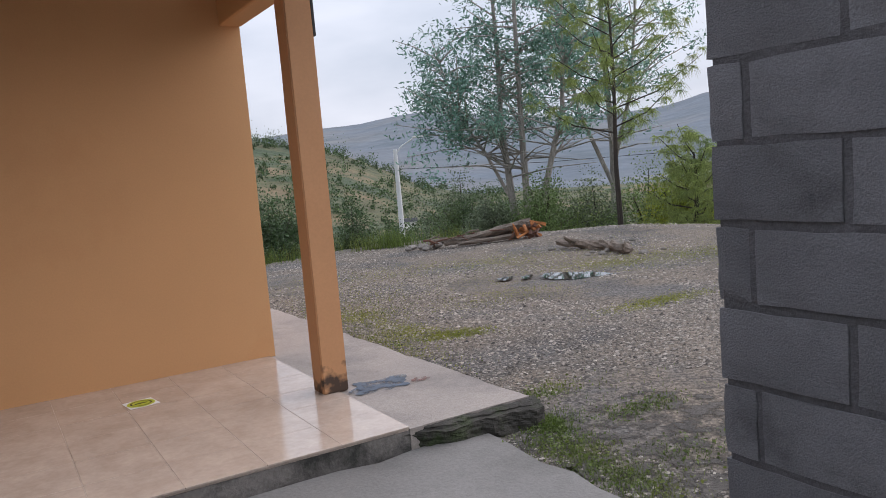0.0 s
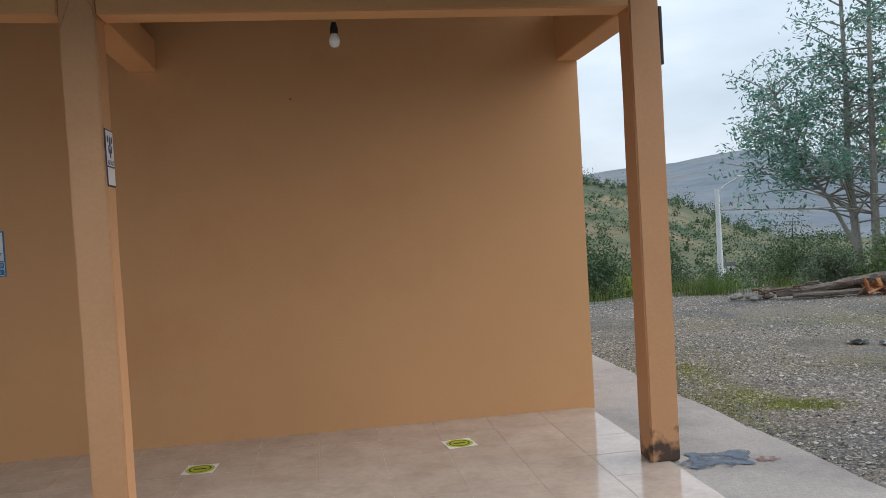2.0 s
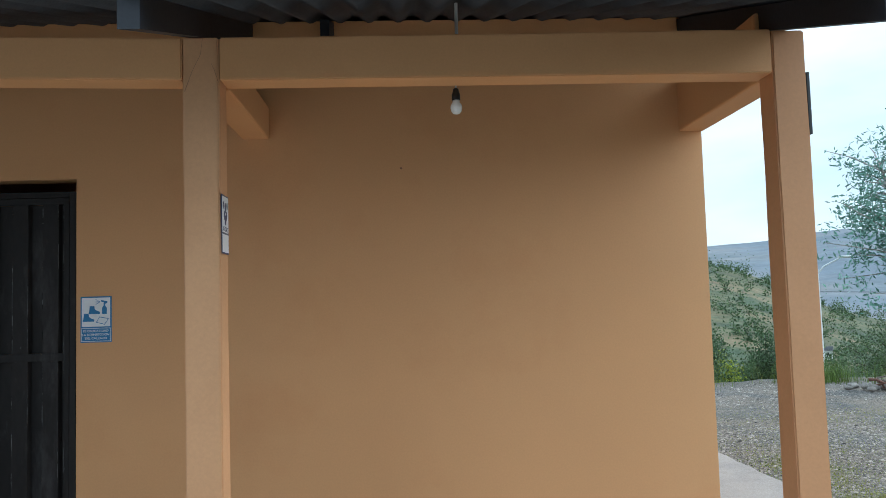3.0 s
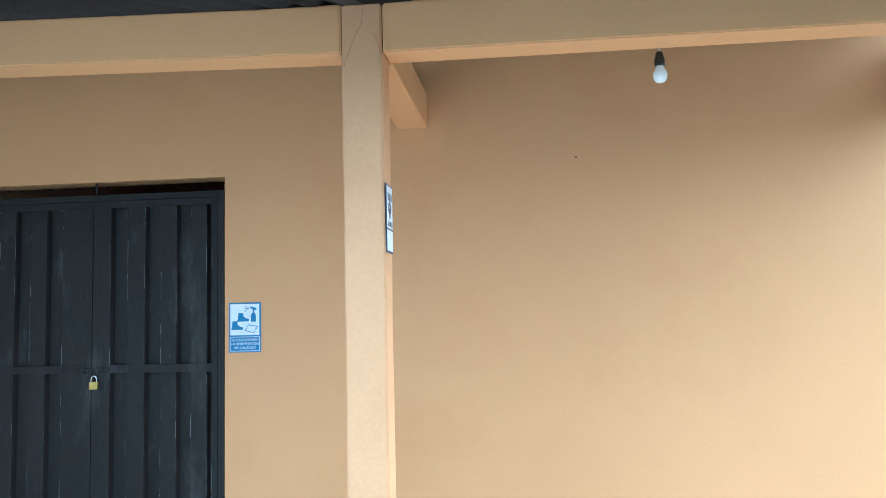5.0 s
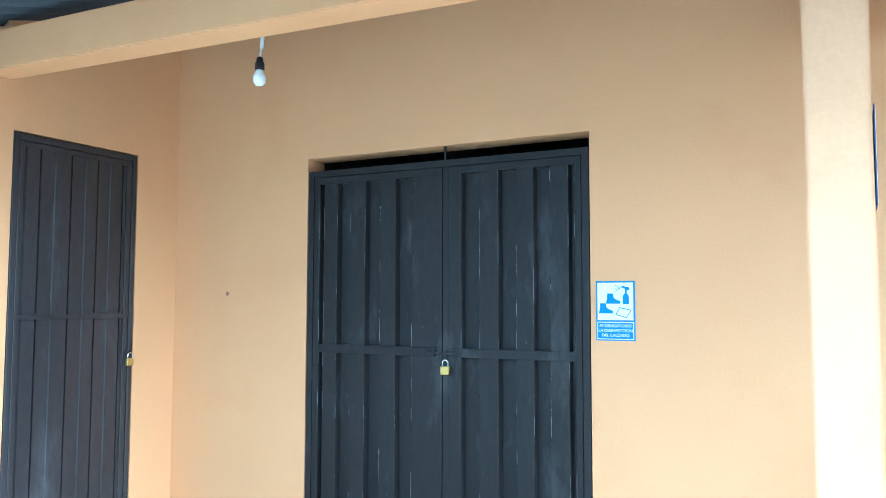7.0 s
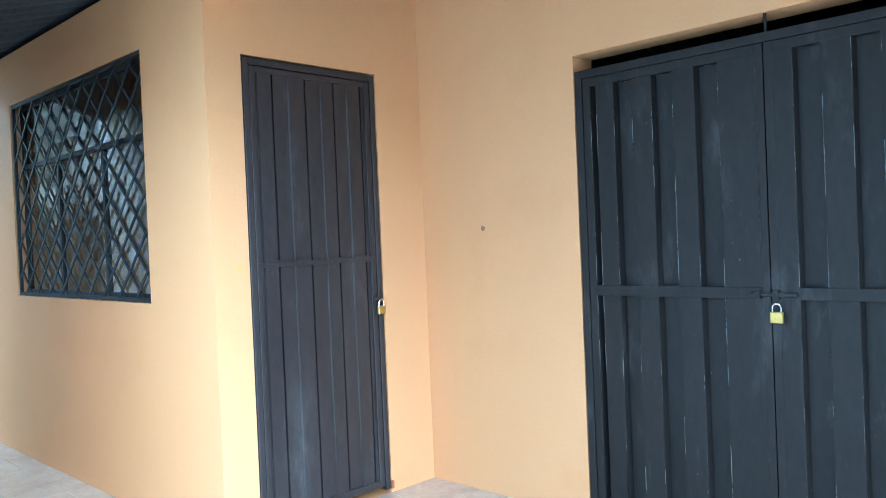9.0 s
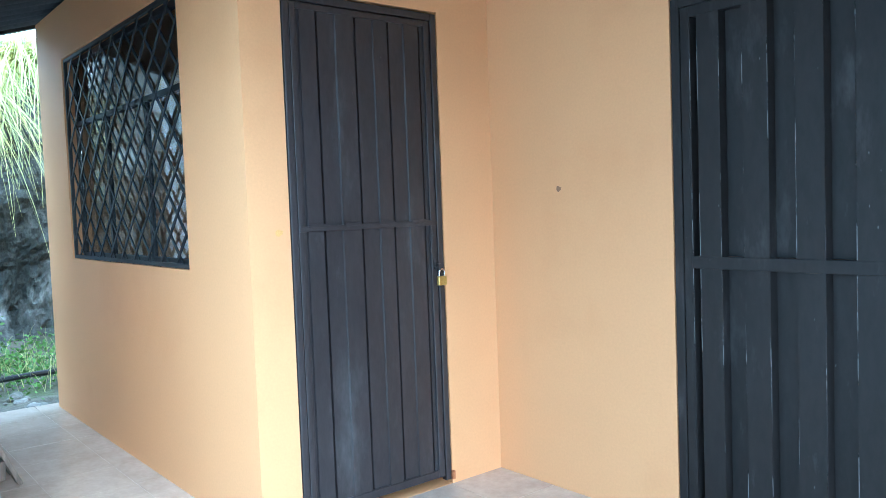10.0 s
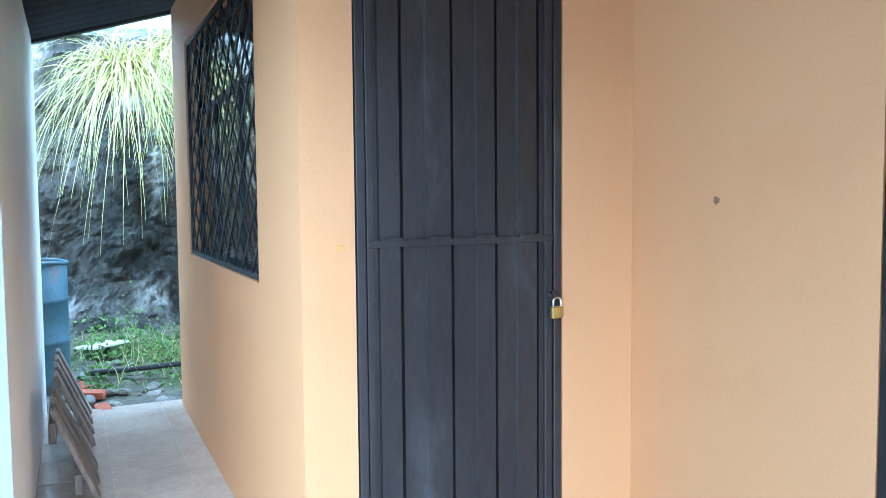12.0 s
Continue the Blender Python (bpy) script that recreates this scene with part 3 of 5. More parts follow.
wall_run("wall_white_west", "y", -6.0, -2.206, -3.43, -3.28, -0.4, 2.36, [], WHITE, "white painted west wall of the neighbouring house")
tagged(part("roof_white_house", boxed(-3.47, -0.25, -6.2, -2.12, 2.505, 2.56), ROOF), "grey flat roof of the neighbouring house", "roof", kind="structure")


# Unseen wall, added to cut the southern sky light on the porch.
wall_run("wall_south", "x", -0.36, 6.42, -9.5, -9.7, -0.4, 6.5, [], GREY_PLASTER, "unseen plain grey wall added to block the southern sky")


# ---- doors ----
def seamed_panel(x0, x1, z0, z1, grooves, steps):
    """A folded sheet: dark open grooves between strips, each strip stepping forward once."""
    marks = sorted([(g, True) for g in grooves] + [(t, False) for t in steps])
    y = -0.014
    prof = [(x0, y)]
    for x, groove in marks:
        if groove:
            prof += [(x - 0.007, y), (x - 0.006, 0.006), (x + 0.004, 0.006), (x + 0.007, -0.016)]
            y = -0.016
        else:
            prof += [(x - 0.002, y), (x + 0.002, -0.023)]
            y = -0.023
    prof.append((x1, y))
    bm = bmesh.new()
    lo = [bm.verts.new((x, q, z0)) for x, q in prof]
    hi = [bm.verts.new((x, q, z1)) for x, q in prof]
    for i in range(len(prof) - 1):
        bm.faces.new((lo[i], lo[i + 1], hi[i + 1], hi[i]))
    return bm


def pressed_panel(x0, x1, z0, z1, pans, front, sunk):
    """A folded sheet whose front has sunk vertical strips (from, to)."""
    prof = [(x0, front)]
    for p, q in pans:
        prof += [(p, front), (p + 0.006, sunk), (q - 0.006, sunk), (q, front)]
    prof.append((x1, front))
    bm = bmesh.new()
    lo = [bm.verts.new((x, y, z0)) for x, y in prof]
    hi = [bm.verts.new((x, y, z1)) for x, y in prof]
    for i in range(len(prof) - 1):
        bm.faces.new((lo[i], lo[i + 1], hi[i + 1], hi[i]))
    return bm


def padlock(x, y, z, rz, on):
    """Brass body with bevelled edges and a bent steel shackle; z is the body's middle."""
    e = thing("padlock", x, y, z, "small brass padlock with a steel shackle on the " + on, "padlock", "door padlocks", rz)
    part("body", boxed(-0.024, 0.024, -0.009, 0.009, -0.021, 0.021, bevel=0.004), BRASS, e)
    bm = bmesh.new()
    pts = [(-0.016, 0, 0.018), (-0.016, 0, 0.036)] + [(-0.016 * math.cos(a), 0, 0.036 + 0.016 * math.sin(a)) for a in (0.6, 1.2, 1.57, 1.94, 2.54)] + [(0.016, 0, 0.036), (0.016, 0, 0.018)]
    limb(bm, pts, 0.0042, 0.0042, 8)
    part("shackle", bm, CHROME, e, "bright steel shackle")
    return e


def double_door():
    e = thing("double_door", 0.995, 0.035, 0.0, "closed blue-black double steel door with folded panels", "door")
    w = 2.59 - 0.995
    for nm, a, b, lo, hi in (("frame", 0.0, 0.035, 0.02, 1.992), ("frame", w - 0.035, w, 0.02, 1.992), ("frame", 0.035, w - 0.035, 1.957, 1.992), ("frame", 0.035, w - 0.035, 0.02, 0.06)):
        part(nm, boxed(a, b, -0.035, 0.0, lo, hi, bevel=0.003), STEEL, e)
    half = 0.835
    sunk = (((0.076, 0.104), (0.192, 0.278), (0.372, 0.464), (0.560, 0.656)), ((0.940, 1.038), (1.140, 1.232), (1.322, 1.404), (1.495, 1.524)))
    for (a, b), pans in zip(((0.038, half - 0.002), (half + 0.002, w - 0.038)), sunk):
        leaf = new("leaf")
        leaf.parent = e
        for nm, p, q, lo, hi in (("stile", a, a + 0.032, 0.062, 1.955), ("stile", b - 0.03, b, 0.062, 1.955), ("rail", a + 0.032, b - 0.03, 1.0, 1.045), ("rail", a + 0.032, b - 0.03, 1.917, 1.955), ("rail", a + 0.032, b - 0.03, 0.062, 0.10)):
            part(nm, boxed(p, q, -0.03, 0.0, lo, hi, bevel=0.002), STEEL, leaf)
        for lo, hi in ((0.10, 1.0), (1.045, 1.917)):
            part("panel", pressed_panel(a + 0.032, b - 0.03, lo, hi, pans, -0.0285, 0.006), STEEL, leaf)
            for p, q in pans:
                for x in (p - 0.0012, q + 0.0012):
                    part("worn_edge", boxed(x - 0.0011, x + 0.0011, -0.0293, -0.0286, lo + 0.002, hi - 0.002), WORN, leaf)
    bm = boxed(half - 0.075, half + 0.10, -0.046, -0.031, 1.012, 1.026, bevel=0.003)
    box(bm, half - 0.055, half - 0.035, -0.05, -0.03, 1.004, 1.034)
    box(bm, half + 0.012, half + 0.034, -0.05, -0.03, 1.0, 1.036)
    part("slide_bolt", bm, STEEL, e, "steel slide bolt across the leaves")
    part("cane_bolt", tube(bmesh.new(), (half + 0.01, -0.02, 1.95), (half + 0.01, -0.02, 2.062), 0.006), STEEL, e)
    return e


double_door()
padlock(1.856, -0.014, 0.935, 0, "double door")


def single_door():
    e = thing("single_door", -0.03, -1.066, 0.0, "closed narrow brown-black steel door with folded strips", "door", rz=90)
    w = 0.756
    for a, b, lo, hi in ((0.0, 0.03, 0.02, 2.11), (w - 0.03, w, 0.02, 2.11), (0.03, w - 0.03, 2.08, 2.11)):
        part("frame", boxed(a, b, -0.03, 0.0, lo, hi, bevel=0.003), STEEL2, e)
    leaf = new("leaf")
    leaf.parent = e
    for nm, p, q, lo, hi in (("stile", 0.034, 0.06, 0.04, 2.076), ("stile", w - 0.066, w - 0.034, 0.04, 2.076), ("rail", 0.06, w - 0.066, 2.05, 2.076), ("rail", 0.06, w - 0.066, 0.04, 0.075)):
        part(nm, boxed(p, q, -0.026, 0.0, lo, hi, bevel=0.003), STEEL2, leaf)
    part("panel", seamed_panel(0.06, w - 0.066, 0.075, 2.05, (0.155, 0.336, 0.501, 0.666), (0.076, 0.240, 0.424, 0.582)), STEEL2, leaf)
    part("rail", boxed(0.036, w - 0.036, -0.034, -0.0275, 1.181, 1.203, bevel=0.002), STEEL2, leaf)
    for x in (0.075, 0.245, 0.415, 0.585):
        part("weld_tab", boxed(x, x + 0.075, -0.0385, -0.0345, 1.196, 1.211, bevel=0.001), STEEL2, leaf)
    bm = boxed(w - 0.06, w - 0.012, -0.04, -0.031, 0.985, 0.998, bevel=0.002)
    box(bm, w - 0.044, w - 0.024, -0.043, -0.029, 0.975, 1.008)
    part("hasp", bm, STEEL2, e, "steel hasp")
    bm = bmesh.new()
    limb(bm, [(w - 0.075, -0.032, 1.20), (w - 0.06, -0.034, 1.13), (w - 0.075, -0.034, 1.07), (w - 0.05, -0.034, 1.0)], 0.002, 0.002, 5)
    part("wire", bm, STEEL2, e, "bent tie wire")
    return e


single_door()
padlock(0.018, -0.340, 0.933, 90, "single door")


# ---- window ----
def window():
    x0, x1, z0, z1 = -2.46, -0.60, 1.03, 2.236
    w = tagged(new("window_1"), "steel window behind a black diamond grille, dusty glass", "window", kind="structure")
    for a, b, lo, hi in ((x0, x0 + 0.035, z0, z1), (x1 - 0.035, x1, z0, z1), (x0 + 0.035, x1 - 0.035, z0, z0 + 0.035), (x0 + 0.035, x1 - 0.035, z1 - 0.035, z1), (x0 + 0.035, x1 - 0.035, 1.83, 1.86)):
        part("window_frame", boxed(a, b, -1.185, -1.155, lo, hi, bevel=0.003), GRILLE, w)
    for x in (-1.87, -1.23):
        part("mullion", boxed(x - 0.014, x + 0.014, -1.183, -1.157, z0 + 0.035, 1.83), GRILLE, w)
    for a, b in ((x0 + 0.035, -1.884), (-1.856, -1.244), (-1.216, x1 - 0.035)):
        p = part("pane", boxed(a, b, -1.172, -1.168, z0 + 0.035, 1.83), GLASS, w)
        p.visible_shadow = False
    p = part("pane", boxed(x0 + 0.035, x1 - 0.035, -1.172, -1.168, 1.86, z1 - 0.035), GLASS, w)
    p.visible_shadow = False
    g = thing("window_grille", 0, 0, 0, "black welded diamond grille over the window", "grille")
    for a, b, lo, hi in ((x0, x0 + 0.02, z0, z1), (x1 - 0.02, x1, z0, z1), (x0 + 0.02, x1 - 0.02, z0, z0 + 0.02), (x0 + 0.02, x1 - 0.02, z1 - 0.02, z1)):
        part("grille_frame", boxed(a, b, -1.236, -1.218, lo, hi), GRILLE, g)
    slope, pitch = 0.95, 0.195
    h = z1 - z0
    run = h / slope
    k = 0
    x = x0 - run
    while x < x1:
        for s in (1, -1):
            a, b = (x, x + run) if s > 0 else (x + run, x)
            za, zb = z0, z1
            ca, cb = max(min(a, x1), x0), max(min(b, x1), x0)
            if abs(cb - ca) > 0.02:
                qa, qb = za + (zb - za) * (ca - a) / (b - a), za + (zb - za) * (cb - a) / (b - a)
                bm = bmesh.new()
                box(bm, -0.5, 0.5, -0.003, 0.003, -0.008, 0.008)
                d = Vector((cb - ca, 0, qb - qa))
                yy = -1.230 if s > 0 else -1.2225
                m = Matrix.Translation(((ca + cb) / 2, yy, (qa + qb) / 2)) @ Matrix.Rotation(-math.atan2(d.z, d.x), 4, "Y") @ Matrix.Diagonal((d.length, 1, 1, 1))
                bmesh.ops.transform(bm, matrix=m, verts=bm.verts)
                part("bar", bm, GRILLE, g)
        x += pitch
        k += 1


window()


# ---- porch fittings ----
def hanging_bulb(x, y, z, top):
    e = thing("hanging_bulb", x, y, z + 0.004, "unlit white bulb in a black socket hanging on a cable", "light bulb", "porch bulbs")
    part("bulb", lathe([(0.004, -0.04), (0.016, -0.037), (0.0245, -0.026), (0.028, -0.01), (0.0255, 0.004), (0.018, 0.016), (0.0165, 0.026)], 20), BULB, e)
    part("socket", lathe([(0.019, 0.026), (0.02, 0.031), (0.02, 0.055), (0.017, 0.06), (0.013, 0.08), (0.006, 0.085)], 16), PLASTIC_BLACK, e, "black socket")
    bm = bmesh.new()
    limb(bm, [(0, 0, 0.083), (0.004, 0.004, 0.12)], 0.004, 0.004, 6)
    limb(bm, [(0.004, 0.004, 0.12), (0.012, 0.01, 0.26), (0.014, 0.012, top - z)], 0.008, 0.008, 8)
    part("cable", bm, CONDUIT, e, "white cable sleeve")
    return e


hanging_bulb(4.775, -1.08, 2.188, roof_z(-1.0) + 0.01)
hanging_bulb(1.48, -0.985, 2.208, roof_z(-1.0) + 0.01)
tagged(part("switch_box", boxed(6.383, 6.400, -1.235, -1.12, 1.995, 2.285, bevel=0.003), PLASTIC_BLACK), "thin dark panel fixed to the corner post", "panel")


def smudge(x, y, z, r, rz, mat, label):
    """A small dark rub mark, a thin uneven blot on a wall."""
    pts = [(r * (1 + 0.5 * noise.noise((math.cos(i) * 2 + x, math.sin(i) * 2, z))) * math.cos(2 * math.pi * i / 16), -0.0006, r * (0.8 + 0.5 * noise.noise((i * 0.7, x, z))) * math.sin(2 * math.pi * i / 16)) for i in range(16)]
    ob = from_lists("smudge", pts, [tuple(range(16))], mat)
    ob.matrix_basis = pose(x, y, z, 0, 0, rz)
    tagged(ob, label, "mark", "wall marks")


def crack(points, label):
    bm = bmesh.new()
    limb(bm, [Vector(p) for p in points], 0.0009, 0.0006, 4)
    tagged(part("crack", bm, SMEAR), label, "crack", "plaster cracks")


SMEAR = material("brown_wall_smudge", (0.28, 0.15, 0.08), 0.8, 0.2, 60, 300, 0)
YELLOW_MARK = material("yellow_paint_mark", (0.70, 0.385, 0.11), 0.7, 0.1, 60, 300, 0)
RUST = material("orange_rust", (0.35, 0.12, 0.04), 0.8, 0.3, 40, 200, 0.2)
smudge(0.42, 0, 1.32, 0.015, 0, SMEAR, "small dark smudge on the porch wall")
smudge(4.51, 0, 2.09, 0.008, 0, SMEAR, "tiny dark nail mark on the porch wall")
smudge(0, -1.12, 1.184, 0.016, 90, YELLOW_MARK, "small yellow mark beside the single door")
crack(((3.565, -1.2462, 2.235), (3.60, -1.2462, 2.33), (3.635, -1.2462, 2.40), (3.645, -1.2462, 2.475)), "thin dark plaster crack above the middle post")
crack(((3.712, -1.2462, 2.275), (3.695, -1.2462, 2.33), (3.682, -1.2462, 2.36)), "short dark plaster crack above the middle post")


def lettering(text, size, mat, parent, m, name="lettering"):
    cu = bpy.data.curves.new(name, "FONT")
    cu.body, cu.size, cu.align_x, cu.align_y, cu.extrude = text, size, "CENTER", "CENTER", 0.0003
    tmp = bpy.data.objects.new(name, cu)
    scene.collection.objects.link(tmp)
    bpy.context.view_layer.update()
    me = bpy.data.meshes.new_from_object(tmp.evaluated_get(bpy.context.evaluated_depsgraph_get()))
    bpy.data.objects.remove(tmp)
    me.materials.clear()
    me.materials.append(mat)
    ob = new(name, me)
    ob.parent = parent
    ob.matrix_basis = m
    return ob


def flat_shape(points, y, thick=0.0006):
    """A thin printed shape in the xz plane, its face towards -y."""
    bm = bmesh.new()
    a = [bm.verts.new((px, y, pz)) for px, pz in points]
    f = bm.faces.new(a)
    r = bmesh.ops.extrude_face_region(bm, geom=[f])
    bmesh.ops.translate(bm, verts=[v for v in r["geom"] if isinstance(v, bmesh.types.BMVert)], vec=(0, -thick, 0))
    bmesh.ops.recalc_face_normals(bm, faces=bm.faces)
    return bm


def oval(cx, cz, rx, rz, n=18):
    return [(cx + rx * math.cos(2 * math.pi * i / n), cz + rz * math.sin(2 * math.pi * i / n)) for i in range(n)]


def boot(cx, cz, s):
    return [(cx - 0.9 * s, cz - 0.6 * s), (cx + 1.0 * s, cz - 0.6 * s), (cx + 1.05 * s, cz - 0.25 * s), (cx + 0.5 * s, cz - 0.05 * s), (cx + 0.15 * s, cz + 0.2 * s), (cx + 0.1 * s, cz + 0.75 * s), (cx - 0.7 * s, cz + 0.75 * s), (cx - 0.75 * s, cz + 0.1 * s)]


def footwear_sign():
    e = thing("safety_sign", 2.7095, -0.0005, 1.2355, "blue and white sign about disinfecting footwear, on the wall", "sign")
    w, h = 0.178, 0.268
    part("board", boxed(-w / 2, w / 2, -0.004, 0, -h / 2, h / 2, bevel=0.001), SIGN_BLUE, e)
    part("white_field", flat_shape([(-0.081, -0.042), (0.081, -0.042), (0.081, 0.126), (-0.081, 0.126)], -0.0041), SIGN_WHITE, e, "white picture field")
    part("text_border", flat_shape([(-0.083, -0.128), (0.083, -0.128), (0.083, -0.05), (-0.083, -0.05)], -0.0041, 0.0004), SIGN_WHITE, e)
    part("text_field", flat_shape([(-0.080, -0.125), (0.080, -0.125), (0.080, -0.053), (-0.080, -0.053)], -0.0046), SIGN_BLUE, e)
    for cx, cz in ((-0.012, 0.052), (-0.045, 0.008)):
        part("boot_picture", flat_shape(boot(cx, cz, 0.034), -0.0048), SIGN_BLUE, e)
    part("mat_picture", flat_shape([(0.0, -0.018), (0.05, -0.032), (0.074, 0.004), (0.02, 0.016)], -0.0048), SIGN_BLUE, e)
    part("mat_face", flat_shape([(0.006, -0.016), (0.049, -0.028), (0.069, 0.002), (0.021, 0.012)], -0.0055), SIGN_WHITE, e)
    part("bottle_picture", flat_shape([(0.034, 0.03), (0.062, 0.03), (0.062, 0.065), (0.053, 0.08), (0.053, 0.09), (0.066, 0.096), (0.064, 0.104), (0.03, 0.112), (0.028, 0.104), (0.044, 0.098), (0.044, 0.08), (0.034, 0.065)], -0.0048), SIGN_BLUE, e)
    for i in range(3):
        part("spray_picture", flat_shape([(0.024, 0.1), (-0.002, 0.085 + 0.015 * i), (-0.002, 0.088 + 0.015 * i), (0.024, 0.103)], -0.0048 - 0.0003 * i), SIGN_BLUE, e)
    for i, row in enumerate(("ES OBLIGATORIO", "LA DESINFECCION", "DEL CALZADO")):
        lettering(row, 0.0185, SIGN_WHITE, e, pose(0, -0.0056, -0.068 - 0.021 * i, 90, 0, 0))


footwear_sign()


def capacity_sign():
    e = thing("capacity_sign", 3.7175, -1.177, 1.648, "white sign with navy border lettered AFORO on the post", "sign", rz=90)
    w, h = 0.132, 0.262
    part("board", boxed(-w / 2, w / 2, -0.003, 0, -h / 2, h / 2, bevel=0.001), SIGN_NAVY, e)
    part("upper_field", flat_shape([(-0.059, -0.036), (0.059, -0.036), (0.059, 0.124), (-0.059, 0.124)], -0.0031), SIGN_WHITE, e)
    part("lower_field", flat_shape([(-0.059, -0.124), (0.059, -0.124), (0.059, -0.044), (-0.059, -0.044)], -0.0031), SIGN_WHITE, e)
    for cx, cz, s in ((0, 0.075, 1.0), (-0.033, 0.085, 0.72), (0.033, 0.085, 0.72), (-0.02, 0.04, 0.8), (0.02, 0.04, 0.8), (0, 0.02, 0.9)):
        part("figure_shape", flat_shape(oval(cx, cz, 0.014 * s, 0.024 * s), -0.0038 - 0.0002 * s), SIGN_NAVY, e)
    lettering("AFORO", 0.03, SIGN_NAVY, e, pose(0, -0.0042, -0.022, 90, 0, 0))


capacity_sign()


part("hinge_rust", boxed(-0.012, 0.012, -0.31, -0.295, 0.02, 0.06, bevel=0.003), RUST)
tagged(bpy.data.objects["hinge_rust"], "small rusty hinge pin at the single door foot", "hinge")


def floor_sticker(x, y, rz):
    e = thing("floor_sticker", x, y, 0.0, "worn yellow-green distance sticker on the porch tiles", "floor sticker", "floor stickers", rz)
    part("backing", boxed(-0.085, 0.085, -0.085, 0.085, 0.0008, 0.0016), SIGN_WHITE, e, "pale square backing")
    bm = bmesh.new()
    bmesh.ops.create_cone(bm, cap_ends=True, segments=36, radius1=0.078, radius2=0.078, depth=0.0008, matrix=Matrix.Translation((0, 0, 0.0022)))
    part("disc", bm, STICKER, e)
    bm = bmesh.new()
    for i in range(36):
        a, b = 2 * math.pi * i / 36, 2 * math.pi * (i + 1) / 36
        vs = [bm.verts.new((r * math.cos(t), r * math.sin(t), 0.0032)) for r, t in ((0.052, a), (0.06, a), (0.06, b), (0.052, b))]
        bm.faces.new(vs)
    part("ring", bm, DARK_BARK, e)
    part("bar", boxed(-0.035, 0.035, -0.008, 0.008, 0.0028, 0.0036), DARK_BARK, e)


floor_sticker(5.36, -0.555, 8)
floor_sticker(3.92, -0.56, -5)


def splash(x, y, r, mat, z, label, seed):
    pts = []
    for i in range(40):
        a = 2 * math.pi * i / 40
        k = r * (0.55 + 0.7 * abs(noise.noise((math.cos(a) * 1.4 + seed, math.sin(a) * 1.4, 0.3))))
        pts.append((x + k * 1.5 * math.cos(a), y + k * math.sin(a), z))
    tagged(from_lists("paint_stain", pts, [tuple(range(40))], mat), label, "stain", "paint stains")


splash(6.56, -1.28, 0.17, BLUE_PAINT, -0.0015, "dried blue paint spill on the concrete path", 1.0)
splash(6.78, -1.36, 0.06, RED_PAINT, -0.0015, "small dried red paint spill on the concrete path", 2.0)

# ---- the yard ----


PUDDLES = ((10.16, 2.56, 0.10, 0.15), (10.38, 2.40, 0.07, 0.17), (10.74, 1.98, 0.44, 0.30))


def build_puddle():
    e = thing("puddle", 0, 0, 0, "shallow rain puddle mirroring the sky on gravel", "puddle")
    c, s = math.cos(-0.86), math.sin(-0.86)
    z = max(ground_height(10.1 + 0.1 * i, 2.7 - 0.11 * i) for i in range(10)) + 0.008
    for x, y, a, b in PUDDLES:
        pts = []
        for i in range(48):
            t = 2 * math.pi * i / 48
            k = 0.95 + 0.5 * noise.noise((math.cos(t) * 2.2 + x * 3, math.sin(t) * 2.2 + y * 3, 0)) + 0.2 * noise.noise((math.cos(t) * 7, math.sin(t) * 7, x))
            dx, dy = a * k * math.cos(t), b * k * math.sin(t)
            pts.append((x + dx * c - dy * s, y + dx * s + dy * c, z))
        from_lists("water", pts, [tuple(range(48))], WATER, e)


build_puddle()


def yard_ok(x, y):
    if x < 7.05 and y > -2.1:
        return False
    if x < 6.68 and y <= -2.1:
        return False
    if any(math.hypot(x - px, y - py) < (pa + pb) * 0.55 for px, py, pa, pb in PUDDLES):
        return False
    return math.hypot(x - HUB[0], y - HUB[1]) < 15.5


def scatter_stones(n, x0, x1, y0, y1, smin, smax, name, label, seed):
    rng = np.random.default_rng(seed)
    verts, faces = [], []
    for _ in range(n):
        x, y = rng.uniform(x0, x1), rng.uniform(y0, y1)
        if not yard_ok(x, y) or (name == "gravel" and noise.noise((x * 0.45, y * 0.45, 9)) < -0.25):
            continue
        s = smin + (smax - smin) * rng.random() ** 3
        z = ground_height(x, y) + s * 0.15
        k = len(verts)
        a = rng.uniform(0, 6.28)
        for i in range(5):
            t = a + i * 1.2566 + rng.uniform(-0.3, 0.3)
            q = s * rng.uniform(0.7, 1.2)
            verts.append((x + q * math.cos(t), y + q * math.sin(t) * 0.75, z + s * rng.uniform(-0.15, 0.15)))
        verts.append((x + rng.uniform(-.2, .2) * s, y + rng.uniform(-.2, .2) * s, z + s * rng.uniform(0.35, 0.6)))
        for i in range(5):
            faces.append((k + i, k + (i + 1) % 5, k + 5))
    tagged(from_lists(name, verts, faces, STONES), label, "gravel", kind="stuff")


scatter_stones(70000, 6.7, 11, -4.5, 4, 0.004, 0.016, "gravel", "loose grey gravel stones in the yard", 5)
scatter_stones(36000, 7, 17, -2, 10, 0.006, 0.026, "gravel", "coarser grey stones across the yard", 6)


def scatter_grass(name, spots, n, length, width, mat, label, seed, lean=0.5, ok=yard_ok):
    rng = np.random.default_rng(seed)
    base = []
    for cx, cy, rx, ry, share in spots:
        for _ in range(int(n * share)):
            x, y = cx + rng.normal() * rx, cy + rng.normal() * ry
            if ok(x, y):
                base.append((x, y, ground_height(x, y) - 0.005))
    v, f = blades(base, length, lean, width, rng, seg=3)
    tagged(from_lists(name, v, f, mat), label, "grass", kind="stuff")


